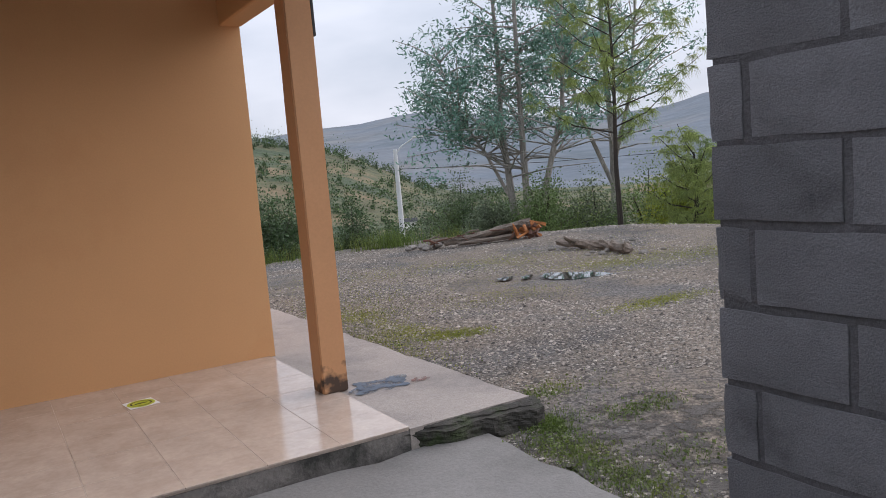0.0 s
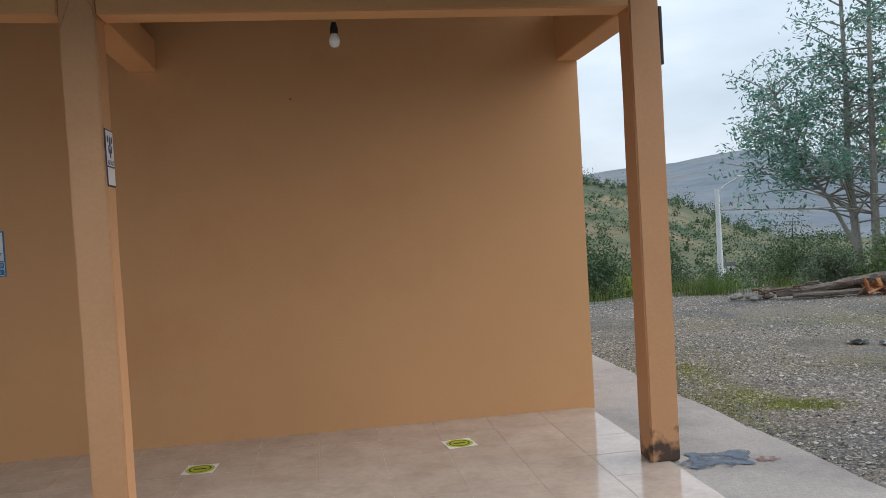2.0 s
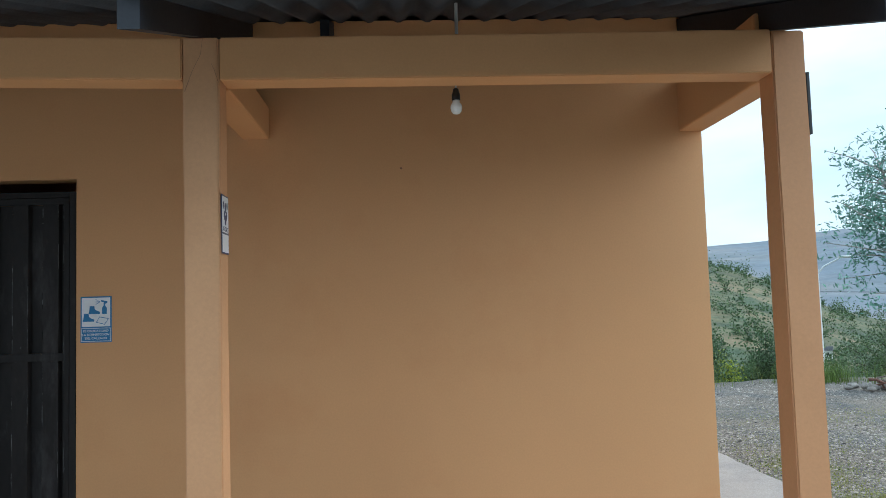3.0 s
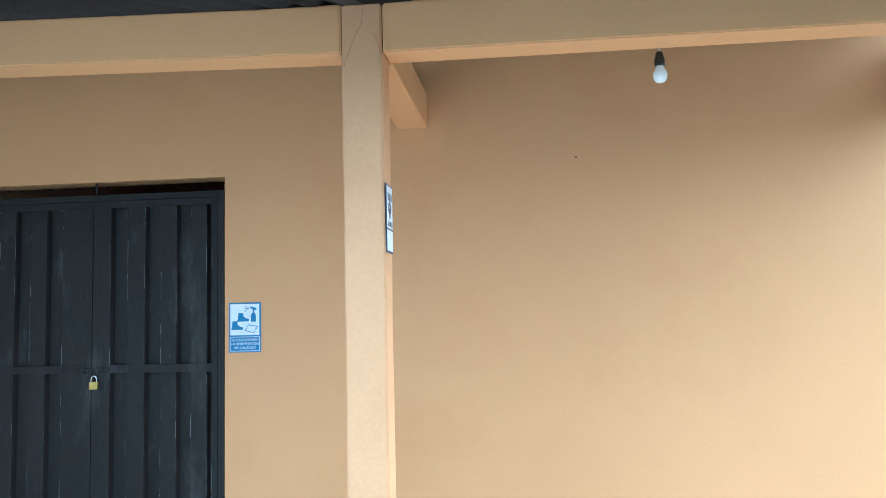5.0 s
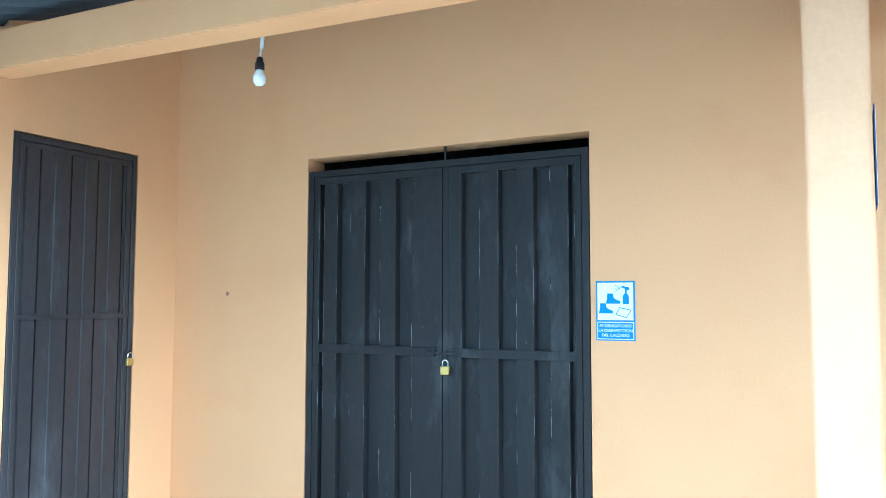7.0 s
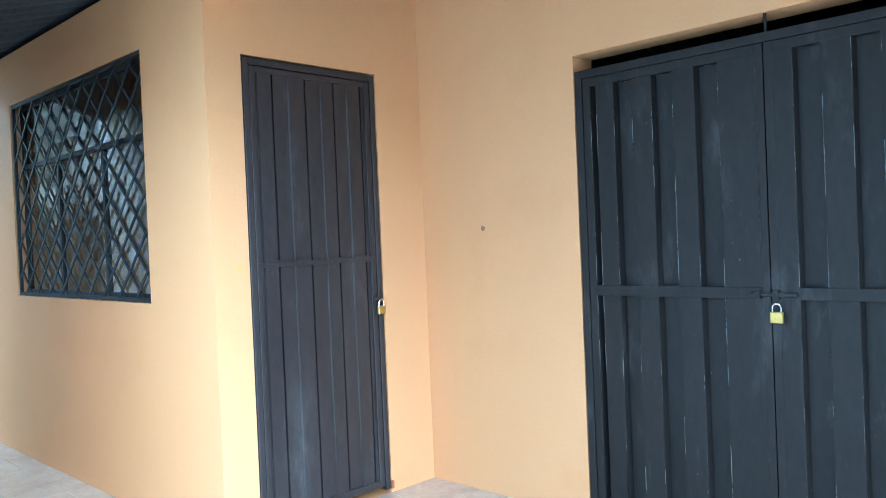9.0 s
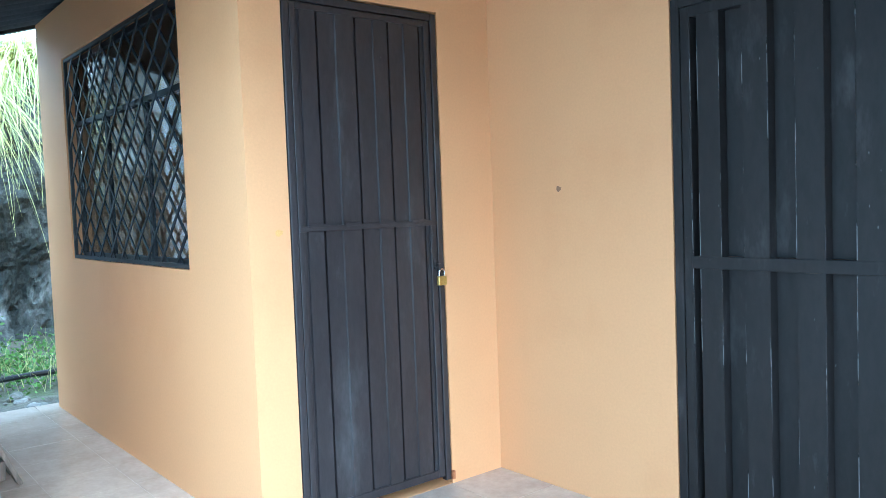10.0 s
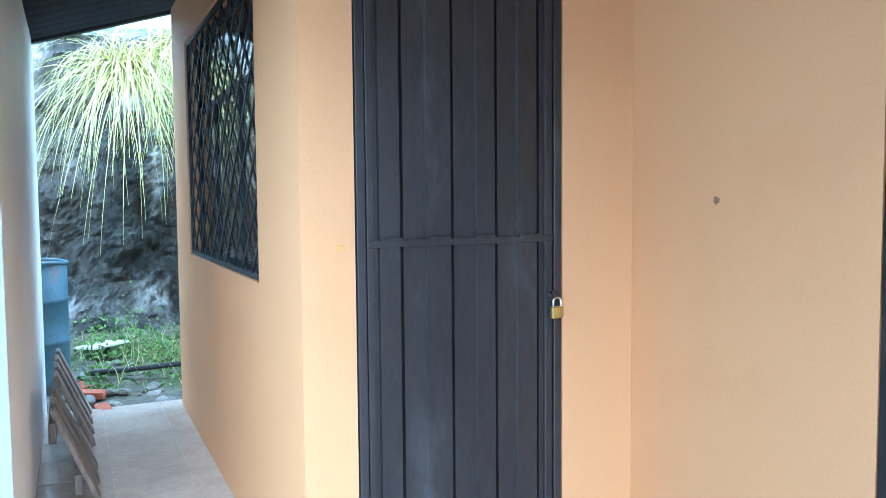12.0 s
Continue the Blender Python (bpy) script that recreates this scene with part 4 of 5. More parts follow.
scatter_grass("grass", ((7.08, -2.16, 0.035, 0.06, 0.7), (7.05, -2.24, 0.05, 0.08, 0.5), (6.92, -2.5, 0.10, 0.16, 0.9), (6.86, -2.95, 0.09, 0.2, 1.0), (7.35, -1.75, 0.16, 0.07, 0.35), (7.55, -2.35, 0.16, 0.06, 0.3), (7.2, -2.15, 0.10, 0.08, 0.15), (7.25, -2.95, 0.12, 0.10, 0.15), (7.7, -2.0, 0.25, 0.2, 0.1)),
              1700, 0.036, 0.005, GRASS, "short green grass along the edge of the apron", 11)
scatter_grass("grass", ((7.8, 1.7, 0.2, 0.35, 0.9), (7.75, 0.6, 0.16, 0.25, 0.8), (7.95, 0.15, 0.16, 0.10, 0.7), (7.35, 0.3, 0.12, 0.5, 0.5), (8.3, 2.9, 0.5, 0.5, 0.5), (9.95, -0.15, 0.35, 0.10, 0.9), (9.2, 1.4, 0.5, 0.3, 0.3), (11.5, 3.4, 1.4, 0.8, 1.0), (12.6, 2.2, 1.2, 0.6, 0.8), (9.6, 4.6, 1.1, 0.6, 0.6), (12.0, 2.5, 0.45, 0.3, 0.8), (13.1, 2.0, 0.5, 0.3, 0.5), (11.3, 4.2, 0.5, 0.4, 0.5)),
              5200, 0.022, 0.008, MOSS_GREEN, "mossy low grass patches on the gravel", 12)
scatter_grass("tall_grass", ((11.7, 8.9, 0.4, 0.2, 0.6), (12.9, 8.4, 0.3, 0.2, 0.12), (9.4, 9.0, 0.4, 0.3, 0.15), (16.6, 8.4, 1.2, 0.5, 0.3)),
              1100, 0.5, 0.010, GRASS, "tall pale grass along the edge of the yard", 13, 0.45, lambda x, y: True)


def damp_patch(cx, cy, rx, ry):
    """A thin dark film of damp soil lying on the gravel, fading out in blotches."""
    verts, faces = [], []
    for k in range(9):
        for i in range(36):
            a = 2 * math.pi * i / 36
            w = k / 8 * (1 + 0.3 * noise.noise((math.cos(a) * 1.5 + cx, math.sin(a) * 1.5, 4)))
            x, y = max(6.74, cx + rx * w * math.cos(a)), cy + ry * w * math.sin(a)
            verts.append((x, y, ground_height(x, y) + 0.004))
    for k in range(8):
        for i in range(36):
            a, b = k * 36 + i, k * 36 + (i + 1) % 36
            faces.append((a, b, b + 36, a + 36))
    tagged(from_lists("damp_soil", verts, faces, DAMP, smooth=True), "dark damp soil showing between gravel and grass", "soil", kind="structure")


damp_patch(7.35, -2.85, 0.85, 0.75)


def edge_weeds():
    """Small round-leaved weeds and moss matted between apron, path and gravel."""
    rng = np.random.default_rng(44)
    pts = []
    for cx, cy, rx, ry, k in ((6.99, -2.2, 0.04, 0.08, 350), (6.92, -2.5, 0.09, 0.16, 380), (6.88, -2.95, 0.10, 0.2, 300), (7.35, -1.75, 0.16, 0.07, 260), (7.55, -2.35, 0.16, 0.06, 200), (7.3, -2.95, 0.15, 0.12, 140), (7.3, 0.6, 0.18, 0.7, 500), (8.0, 1.9, 0.4, 0.4, 300)):
        x, y = rng.normal(cx, rx, k), rng.normal(cy, ry, k)
        keep = [(a, b, ground_height(a, b) + abs(rng.normal()) * 0.02) for a, b in zip(x, y) if yard_ok(a, b)]
        pts.append(np.array(keep))
    v, f = leaves(np.concatenate(pts), 0.017, 0.25, 0.0, rng, 0.7)
    tagged(from_lists("weeds", v, f, GRASS), "matted small green weeds at the yard edge", "weeds", kind="stuff")


edge_weeds()


def ragged(points, r0, r1, amp, seed, seg=12, cuts=6):
    """A rough, knotty log or branch: a tapered limb with an uneven skin."""
    pts = [Vector(p) for p in points]
    fine = []
    for a, b in zip(pts, pts[1:]):
        fine += [a.lerp(b, i / cuts) for i in range(cuts)]
    fine.append(pts[-1])
    bm = bmesh.new()
    rings = []
    n = len(fine) - 1
    for i, c in enumerate(fine):
        d = (fine[min(i + 1, n)] - fine[max(i - 1, 0)]).normalized()
        u = d.orthogonal().normalized()
        w = d.cross(u)
        r = r0 + (r1 - r0) * i / n
        rings.append([bm.verts.new(c + (u * math.cos(t) + w * math.sin(t)) * r * (1 + amp * noise.noise((c.x * 6 + seed, c.y * 6 + math.cos(t) * 1.5, c.z * 6 + math.sin(t) * 1.5)))) for t in [2 * math.pi * k / seg for k in range(seg)]])
    for a, b in zip(rings, rings[1:]):
        for k in range(seg):
            bm.faces.new((a[k], a[(k + 1) % seg], b[(k + 1) % seg], b[k]))
    bm.faces.new(list(reversed(rings[0])))
    bm.faces.new(rings[-1])
    return bm


def log_pile():
    e = thing("log_pile", 12.55, 6.55, ground_height(12.6, 6.6), "heap of felled logs, brown brushwood and split orange wood", "log pile")
    rng = random.Random(8)
    right, deep = Vector((0.81, -0.58, 0)), Vector((0.58, 0.81, 0))

    def at(u, v, z):
        return right * u + deep * v + Vector((0, 0, z))

    logs = (((-0.75, 0.0, 0.06), (-0.2, 0.02, 0.13), (0.35, 0.0, 0.25), (0.85, -0.03, 0.33), 0.075), ((-1.0, 0.25, 0.07), (-0.4, 0.2, 0.12), (0.1, 0.15, 0.15), (0.5, 0.1, 0.2), 0.06), ((-0.5, -0.16, 0.05), (-0.1, -0.14, 0.08), (0.3, -0.12, 0.1), (0.62, -0.1, 0.12), 0.05))
    for i, (*pts, r) in enumerate(logs):
        part("log", ragged([at(*p) for p in pts], r * 0.7, r, 0.5, i, cuts=10), LOG, e, "grey weathered log")
    for i in range(26):
        c = at(rng.uniform(-1.0, 0.35), rng.uniform(-0.2, 0.35), rng.uniform(0.04, 0.2))
        d = (right * rng.uniform(-1, 1) + deep * rng.uniform(-0.5, 0.5) + Vector((0, 0, rng.uniform(-0.25, 0.25)))) * rng.uniform(0.12, 0.4)
        pts = [c - d, c - d * 0.3 + Vector((0, 0, 0.03)), c + d * 0.4, c + d]
        part("branch", ragged([Vector((p.x, p.y, max(0.02, p.z))) for p in pts], rng.uniform(0.012, 0.024), 0.006, 0.4, i, 7, 3), BRUSH if i % 3 else LOG, e)
    for i in range(30):
        c = at(rng.uniform(0.5, 0.98), rng.uniform(-0.25, 0.1), rng.uniform(0.03, 0.33))
        d = Vector((rng.uniform(-1, 1), rng.uniform(-1, 1), rng.uniform(-0.8, 0.9))).normalized() * rng.uniform(0.06, 0.16)
        pts = [c - d, c + d * 0.2, c + d]
        bm = ragged([Vector((p.x, p.y, max(0.02, p.z))) for p in pts], rng.uniform(0.02, 0.05), 0.012, 0.9, i + 40, 7, 3)
        part("split_wood", bm, CUT_WOOD if i % 2 else BRUSH, e, "torn orange-brown wood")
    for i in range(9):
        c = at(rng.uniform(-1.5, -0.85), rng.uniform(-0.3, 0.2), 0.0)
        bm = bmesh.new()
        r = rng.uniform(0.04, 0.09)
        bmesh.ops.create_icosphere(bm, subdivisions=2, radius=r, matrix=Matrix.Translation(c + Vector((0, 0, r * 0.35))) @ Matrix.Diagonal((1.3, 1, 0.7, 1)))
        for v in bm.verts:
            v.co += v.normal * r * 0.35 * noise.noise(v.co * 14)
        part("stone", bm, FIELD_STONE, e)


BRUSH = material("red_brown_brushwood", (0.13, 0.065, 0.045), 0.9, 0.3, 6, 40, 0.6)
log_pile()


def lone_log():
    z = ground_height(12.7, 3.4)
    e = thing("log", 12.68, 3.42, z, "rotting dark log with a torn pale end on the mound", "log")
    part("trunk", ragged([(-0.3, 0.85, 0.13), (-0.12, 0.4, 0.10), (0.0, 0.0, 0.075), (-0.1, -0.45, 0.07)], 0.055, 0.075, 0.8, 3.0, cuts=10), LOG, e)
    part("broken_end", ragged([(-0.1, -0.44, 0.07), (-0.12, -0.52, 0.065), (-0.14, -0.60, 0.06)], 0.07, 0.03, 0.9, 5.0, 9, 3), OLD_WOOD, e, "pale torn wood")
    part("stub", ragged([(-0.2, 0.55, 0.12), (-0.38, 0.5, 0.2), (-0.45, 0.48, 0.24)], 0.04, 0.018, 0.6, 7.0, 8, 3), LOG, e)
    rng = random.Random(12)
    for i in range(14):
        x, y = 12.68 + rng.uniform(-0.5, 0.9), 3.42 + rng.uniform(-0.7, 1.0)
        r = rng.uniform(0.03, 0.075)
        bm = bmesh.new()
        bmesh.ops.create_icosphere(bm, subdivisions=2, radius=r, matrix=Matrix.Diagonal((1.3, 1, 0.7, 1)))
        for v in bm.verts:
            v.co += v.normal * r * 0.4 * noise.noise(v.co * 16 + Vector((i, 0, 0)))
        ob = part("stone", bm, FIELD_STONE)
        ob.matrix_basis = pose(x, y, ground_height(x, y) + r * 0.2, 0, 0, rng.uniform(0, 360))
        tagged(ob, "grey stone half sunk in the mound", "stone", "stones on the mound")


lone_log()


def green_drum(x, y):
    """A ribbed steel drum at the far side of the yard, white letters on its flank."""
    e = thing("litter_drum", x, y, ground_height(x, y) - 0.01, "dark green steel drum with white letters RA on gravel", "drum")
    part("body", lathe([(0.285, 0.0), (0.29, 0.012), (0.284, 0.03), (0.283, 0.27), (0.294, 0.285), (0.283, 0.30), (0.283, 0.56), (0.294, 0.575), (0.283, 0.59), (0.283, 0.85), (0.268, 0.852), (0.266, 0.80)], 40), GREEN_DRUM, e)
    bm = bmesh.new()
    for i in range(40):
        a, b = 2 * math.pi * i / 40, 2 * math.pi * (i + 1) / 40
        tube(bm, (0.284 * math.cos(a), 0.284 * math.sin(a), 0.856), (0.284 * math.cos(b), 0.284 * math.sin(b), 0.856), 0.011, None, 6, False)
    part("rim", bm, GREEN_DRUM, e)
    way = radians(167.7)
    lettering("RA", 0.085, SIGN_WHITE, e, pose(0.2945 * math.cos(way), 0.2945 * math.sin(way), 0.70, 90, 0, 257.7))


GREEN_DRUM = material("dark_green_drum_paint", (0.018, 0.115, 0.062), 0.5, 0.18, 3, 30, 0.12, stain=(0.10, 0.075, 0.055), stain_at=(0.62, 0.75), stain_scale=4)
green_drum(13.32, 1.40)


# ---- trees ----
def broadleaf_tree(x, y, z, stems, label, seed, leaf_mat, bark, leaf_size, clumps, per, clump_r, low, name="tree"):
    """Stems given as point lists; leaves sit in clumps on side branches."""
    e = thing(name, x, y, z, label, "tree")
    rng = np.random.default_rng(seed)
    bm = bmesh.new()
    for pts, r0 in stems:
        limb(bm, [Vector(p) for p in pts], r0, r0 * 0.25, 9)
    part("trunk", bm, bark, e)
    centres = []
    bm = bmesh.new()
    for pts, r0 in stems:
        pts = [np.array(p, float) for p in pts]
        for _ in range(clumps // len(stems)):
            t = rng.uniform(0.30, 1.0) * (len(pts) - 1)
            i = min(int(t), len(pts) - 2)
            p = pts[i] + (pts[i + 1] - pts[i]) * (t - i)
            reach = 3.25 * (1 - 0.6 * t / (len(pts) - 1)) * rng.uniform(0.3, 1.15)
            a = rng.uniform(0, 2 * math.pi)
            q = p + np.array([math.cos(a) * reach, math.sin(a) * reach, reach * rng.uniform(-0.1, 0.7)])
            limb(bm, [Vector(p), Vector((p + q) / 2 + np.array([0, 0, 0.08])), Vector(q)], 0.028, 0.008, 5)
            for _k in range(3):
                c = p + (q - p) * rng.uniform(0.45, 1.05) + rng.normal(size=3) * 0.15
                if c[2] < low and c[0] * 0.8 - c[1] * 0.6 > -1.5:
                    continue
                centres.append(c + np.clip(rng.normal(size=(per // 3, 3)), -1.5, 1.5) * clump_r * rng.uniform(0.6, 1.3))
    tagged(part("branch", bm, bark, e), "thin grey side branches", kind="stuff")
    v, f = leaves(np.concatenate(centres), leaf_size, 0.4, 0.35, rng, 0.3)
    from_lists("crown", v, f, leaf_mat, e)
    return e


def stem(*points):
    """Points of a stem from (sideways, height) pairs, sideways across the view of the yard."""
    return [(u * 0.80, -u * 0.60, h) for u, h in points]


TX, TY = 18.37, 13.18
broadleaf_tree(TX, TY, ground_height(TX, TY) - 0.05,
               [(stem((-0.15, 0), (-0.32, 1.6), (-0.47, 3.75), (-0.43, 5.75), (-0.5, 9.5)), 0.135),
                (stem((0.12, 0), (0.1, 2.6), (0.12, 5.7), (0.2, 10.5)), 0.13),
                (stem((0.24, 0), (0.74, 2.1), (1.3, 4.1), (1.4, 5.6), (1.6, 9.5)), 0.11),
                (stem((-0.3, 1.5), (-0.95, 2.9), (-1.7, 4.2), (-2.2, 6.0)), 0.06)],
               "tall many-stemmed tree with blue-green leaves above the log heap", 21, LEAF, BARK, 0.15, 250, 96, 0.19, 3.4)
BX, BY = 22.4, 13.75
broadleaf_tree(BX, BY, ground_height(BX, BY) - 0.05,
               [([(0, 0, 0), (0.1, 0, 3.5), (-0.05, 0, 7.0), (0.05, 0, 11.8)], 0.14), (stem((0.1, 2.0), (-0.9, 4.6), (-1.4, 7.4), (-1.6, 10.4)), 0.08), (stem((0.1, 3.0), (0.7, 5.0), (1.0, 7.4), (1.1, 10.0)), 0.08)],
               "tall leafy tree standing behind the pine", 22, LEAF, BARK, 0.15, 160, 100, 0.20, 5.0)


def pine_tree(x, y, z, h, reach, label, seed, tufts=190, start=0.2):
    """A thin pine: rising side branches with soft, drooping needle tufts."""
    e = thing("pine_tree", x, y, z, label, "tree")
    rng = np.random.default_rng(seed)
    part("trunk", limb(bmesh.new(), [Vector((0, 0, -0.3)), Vector((-0.03, 0.02, h * 0.3)), Vector((0.03, -0.02, h * 0.65)), Vector((0, 0, h))], 0.075, 0.018, 9), DARK_BARK, e)
    bm = bmesh.new()
    base = []
    for i in range(26):
        t = start + (0.97 - start) * i / 25
        a = i * 2.4 + rng.uniform(-0.4, 0.4)
        ln = reach * (1 - 0.45 * t) * rng.uniform(0.6, 1.1)
        p = np.array([0, 0, h * t])
        q = p + np.array([math.cos(a) * ln, math.sin(a) * ln, ln * (0.1 + 0.8 * t)])
        mid = (p + q) / 2 + np.array([0, 0, -0.1 * ln])
        limb(bm, [Vector(p), Vector(mid), Vector(q)], 0.028 * (1 - 0.5 * t), 0.006, 6)
        for k in range(max(3, tufts // 26)):
            s = rng.uniform(0.3, 1.05)
            base.append(p * (1 - s) ** 2 + mid * 2 * s * (1 - s) + q * s * s + rng.normal(size=3) * 0.13)
    tagged(part("branch", bm, DARK_BARK, e), "thin dark side branches", kind="stuff")
    verts, faces = [], []
    for c in base:
        for _ in range(46):
            d = rng.normal(size=3) * np.array([0.75, 0.75, 0.35]) + np.array([0, 0, -0.25])
            d /= np.linalg.norm(d)
            ln = rng.uniform(0.12, 0.26)
            s = np.cross(d, rng.normal(size=3))
            s = s / (np.linalg.norm(s) + 1e-9) * 0.0045
            mid = c + d * ln * 0.55
            tip = c + d * ln + np.array([0, 0, -0.11])
            k = len(verts)
            verts += [c - s, c + s, mid + s, mid - s, tip]
            faces += [(k, k + 1, k + 2, k + 3), (k + 3, k + 2, k + 4)]
    from_lists("needles", verts, faces, PINE, e)
    return e


pine_tree(17.86, 8.65, ground_height(17.86, 8.65), 6.2, 2.5, "slender pine with drooping yellow-green needles", 31, 290, 0.40)
pine_tree(18.5, 6.9, ground_height(18.5, 6.9) - 0.2, 2.2, 1.3, "small bright yellow-green young pine", 33, 260, 0.12)


def shrub(x, y, z, rx, rz, mat, label, n, seed, size=0.10, name="shrub"):
    """A loose heap of leaf clumps on a few thin stems."""
    e = thing(name, x, y, z, label, "shrub", "shrubs beyond the yard")
    rng = np.random.default_rng(seed)
    bm = bmesh.new()
    tips = []
    for i in range(20):
        a, k = rng.uniform(0, 6.28), rng.uniform(0.1, 0.95)
        tip = np.array([math.cos(a) * rx * k, math.sin(a) * rx * k, rz * rng.uniform(0.35, 1.0) * (1.15 - 0.6 * k)])
        tips.append(tip)
        limb(bm, [Vector((0, 0, -0.2)), Vector(tip * 0.5 + np.array([0, 0, rz * 0.12])), Vector(tip)], 0.03, 0.008, 5)
    tagged(part("stem", bm, DARK_BARK, e), "thin dark stems", kind="stuff")
    pts = []
    for tip in tips:
        for s in (0.55, 0.8, 1.0):
            pts.append(tip * s + np.clip(rng.normal(size=(n // 60, 3)), -1.4, 1.4) * np.array([rx, rx, rz]) * 0.15)
    p = np.concatenate(pts)
    p[:, 2] = np.maximum(p[:, 2], -0.1)
    v, f = leaves(p, size, 0.6, 0.1, rng, 0.45)
    from_lists("foliage", v, f, mat, e)
    return e


def polar(az, r):
    return HUB[0] + r * math.sin(radians(az)), HUB[1] + r * math.cos(radians(az))


SHRUBS = ((15.2, 16.6, 1.2, 1.35, BUSH, "dark green shrub at the yard edge"), (18.2, 16.8, 1.1, 1.25, BUSH, "dark green shrub at the yard edge"), (12.6, 16.4, 1.2, 1.4, BUSH, "dark green shrub at the yard edge"), (14.6, 19, 1.5, 1.9, BUSH, "dark green shrub below the yard edge"), (17.6, 19, 1.6, 1.9, BUSH, "dark green shrub below the yard edge"),
          (20.0, 22, 0.9, 1.3, YELLOW_BUSH, "bright yellow-green shrub below the yard edge"), (23.8, 26, 1.4, 2.0, BUSH, "dark rounded shrub on the slope"),
          (27.0, 30, 1.3, 1.7, BUSH, "dark green shrub on the slope"), (31.8, 28, 1.7, 3.3, GREY_LEAF, "grey-green young tree on the slope"),
          (32.2, 24, 1.3, 2.2, BUSH, "dark green shrub behind the logs"), (33.6, 21, 0.7, 1.3, GREY_LEAF, "thin grey-green shrub behind the logs"),
          (37.5, 22, 1.5, 1.9, GREEN_BUSH, "green shrub behind the mound"), (39.6, 25, 1.8, 2.4, GREEN_BUSH, "green shrub behind the mound"),
          (41.6, 23, 1.5, 2.0, GREY_LEAF, "grey-green shrub behind the pine"), (45.0, 22, 1.6, 2.2, GREEN_BUSH, "green shrub behind the young pine"),
          (47.2, 20, 1.3, 1.9, YELLOW_BUSH, "bright yellow-green shrub at the yard edge"), (50.0, 21, 1.6, 2.2, GREEN_BUSH, "green shrub at the yard edge"),
          (11.5, 18, 1.5, 1.9, BUSH, "dark green shrub below the yard edge"), (25.5, 44, 2.4, 3.4, GREY_LEAF, "grey-green tree further down the slope"),
          (28.2, 46, 2.2, 3.0, BUSH, "dark tree further down the slope"), (35.3, 40, 2.4, 3.6, BUSH, "dark tree further down the slope"))
for i, (az, r, rx, rz, mt, lab) in enumerate(SHRUBS):
    sx, sy = polar(az, r)
    shrub(sx, sy, ground_height(sx, sy) - 0.1, rx, rz, mt, lab, 11000, 50 + i, 0.05 + r * 0.001)


def hill_scrub():
    """Far bushes and small trees dotted over the hillside."""
    rng = np.random.default_rng(77)
    pts = []
    for k in range(950):
        az, r = rng.uniform(6, 36), rng.uniform(45, 175)
        if k % 5 == 0:
            r = rng.uniform(160, 178)
        x, y = polar(az, r)
        z = ground_height(x, y)
        s = rng.uniform(0.5, 1.5) * (1.5 if rng.random() < 0.2 else 0.75)
        pts.append(np.array([x, y, z + s * 0.6]) + rng.normal(size=(60, 3)) * np.array([s * 0.5, s * 0.5, s * 0.6]))
    v, f = leaves(np.concatenate(pts), 0.34, 0.6, 0.0, rng, 0.6)
    tagged(from_lists("hill_scrub", v, f, BUSH), "dark bushes dotted over the far hillside", "bushes", kind="stuff")


hill_scrub()


def street_lamp():
    x, y = polar(27.45, 36)
    z = ground_height(x, y) - 0.2
    e = thing("street_lamp", x, y, z, "pale concrete street lamp pole with a bent lamp arm", "street lamp")
    top = 6.15 - z
    part("pole", tube(bmesh.new(), (0, 0, 0), (0, 0, top - 4.0), 0.14, 0.09, 12), POLE, e)
    hz = top - 4.0
    bm = bmesh.new()
    limb(bm, [Vector((0, 0, hz - 0.25)), Vector((0.25, -0.14, hz + 0.12)), Vector((0.75, -0.4, hz + 0.42))], 0.035, 0.03, 8)
    part("arm", bm, POLE, e)
    bm = boxed(-0.24, 0.24, -0.09, 0.09, -0.04, 0.05, bevel=0.03)
    bmesh.ops.transform(bm, matrix=Matrix.Translation((0.95, -0.5, hz + 0.47)) @ Matrix.Rotation(-0.48, 4, "Z"), verts=bm.verts)
    part("lamp_head", bm, CONDUIT, e, "grey lamp head")
    bm = bmesh.new()
    limb(bm, [Vector((0, 0, hz - 0.9)), Vector((6, -3.4, hz - 1.15)), Vector((16, -9, hz - 1.2)), Vector((30, -17, hz - 0.6))], 0.014, 0.014, 5)
    part("cable", bm, PIPE, e)


street_lamp()


def far_house(az, r, w, label):
    x, y = polar(az, r)
    z = ground_height(x, y)
    e = thing("far_house", x, y, z, label, "house", "far houses", rz=-az)
    bm = boxed(-w / 2, w / 2, -w / 3, w / 3, -1.0, w * 0.42)
    part("wall", bm, FOAM_WHITE, e)
    bm = boxed(-w * 0.55, w * 0.55, -w * 0.4, w * 0.4, w * 0.42, w * 0.62)
    for v in bm.verts:
        if v.co.z > w * 0.5:
            v.co.y *= 0.05
    part("roof", bm, ROOF, e)
    for k in (-0.25, 0.2):
        part("window", boxed(w * k, w * (k + 0.13), -w / 3 - 0.02, -w / 3, w * 0.15, w * 0.3), GRILLE, e)


far_house(26.0, 78, 2.2, "small white house down in the valley")
far_house(28.0, 95, 2.0, "small white house among far trees")

# ---- behind the house: passage, rock face ----


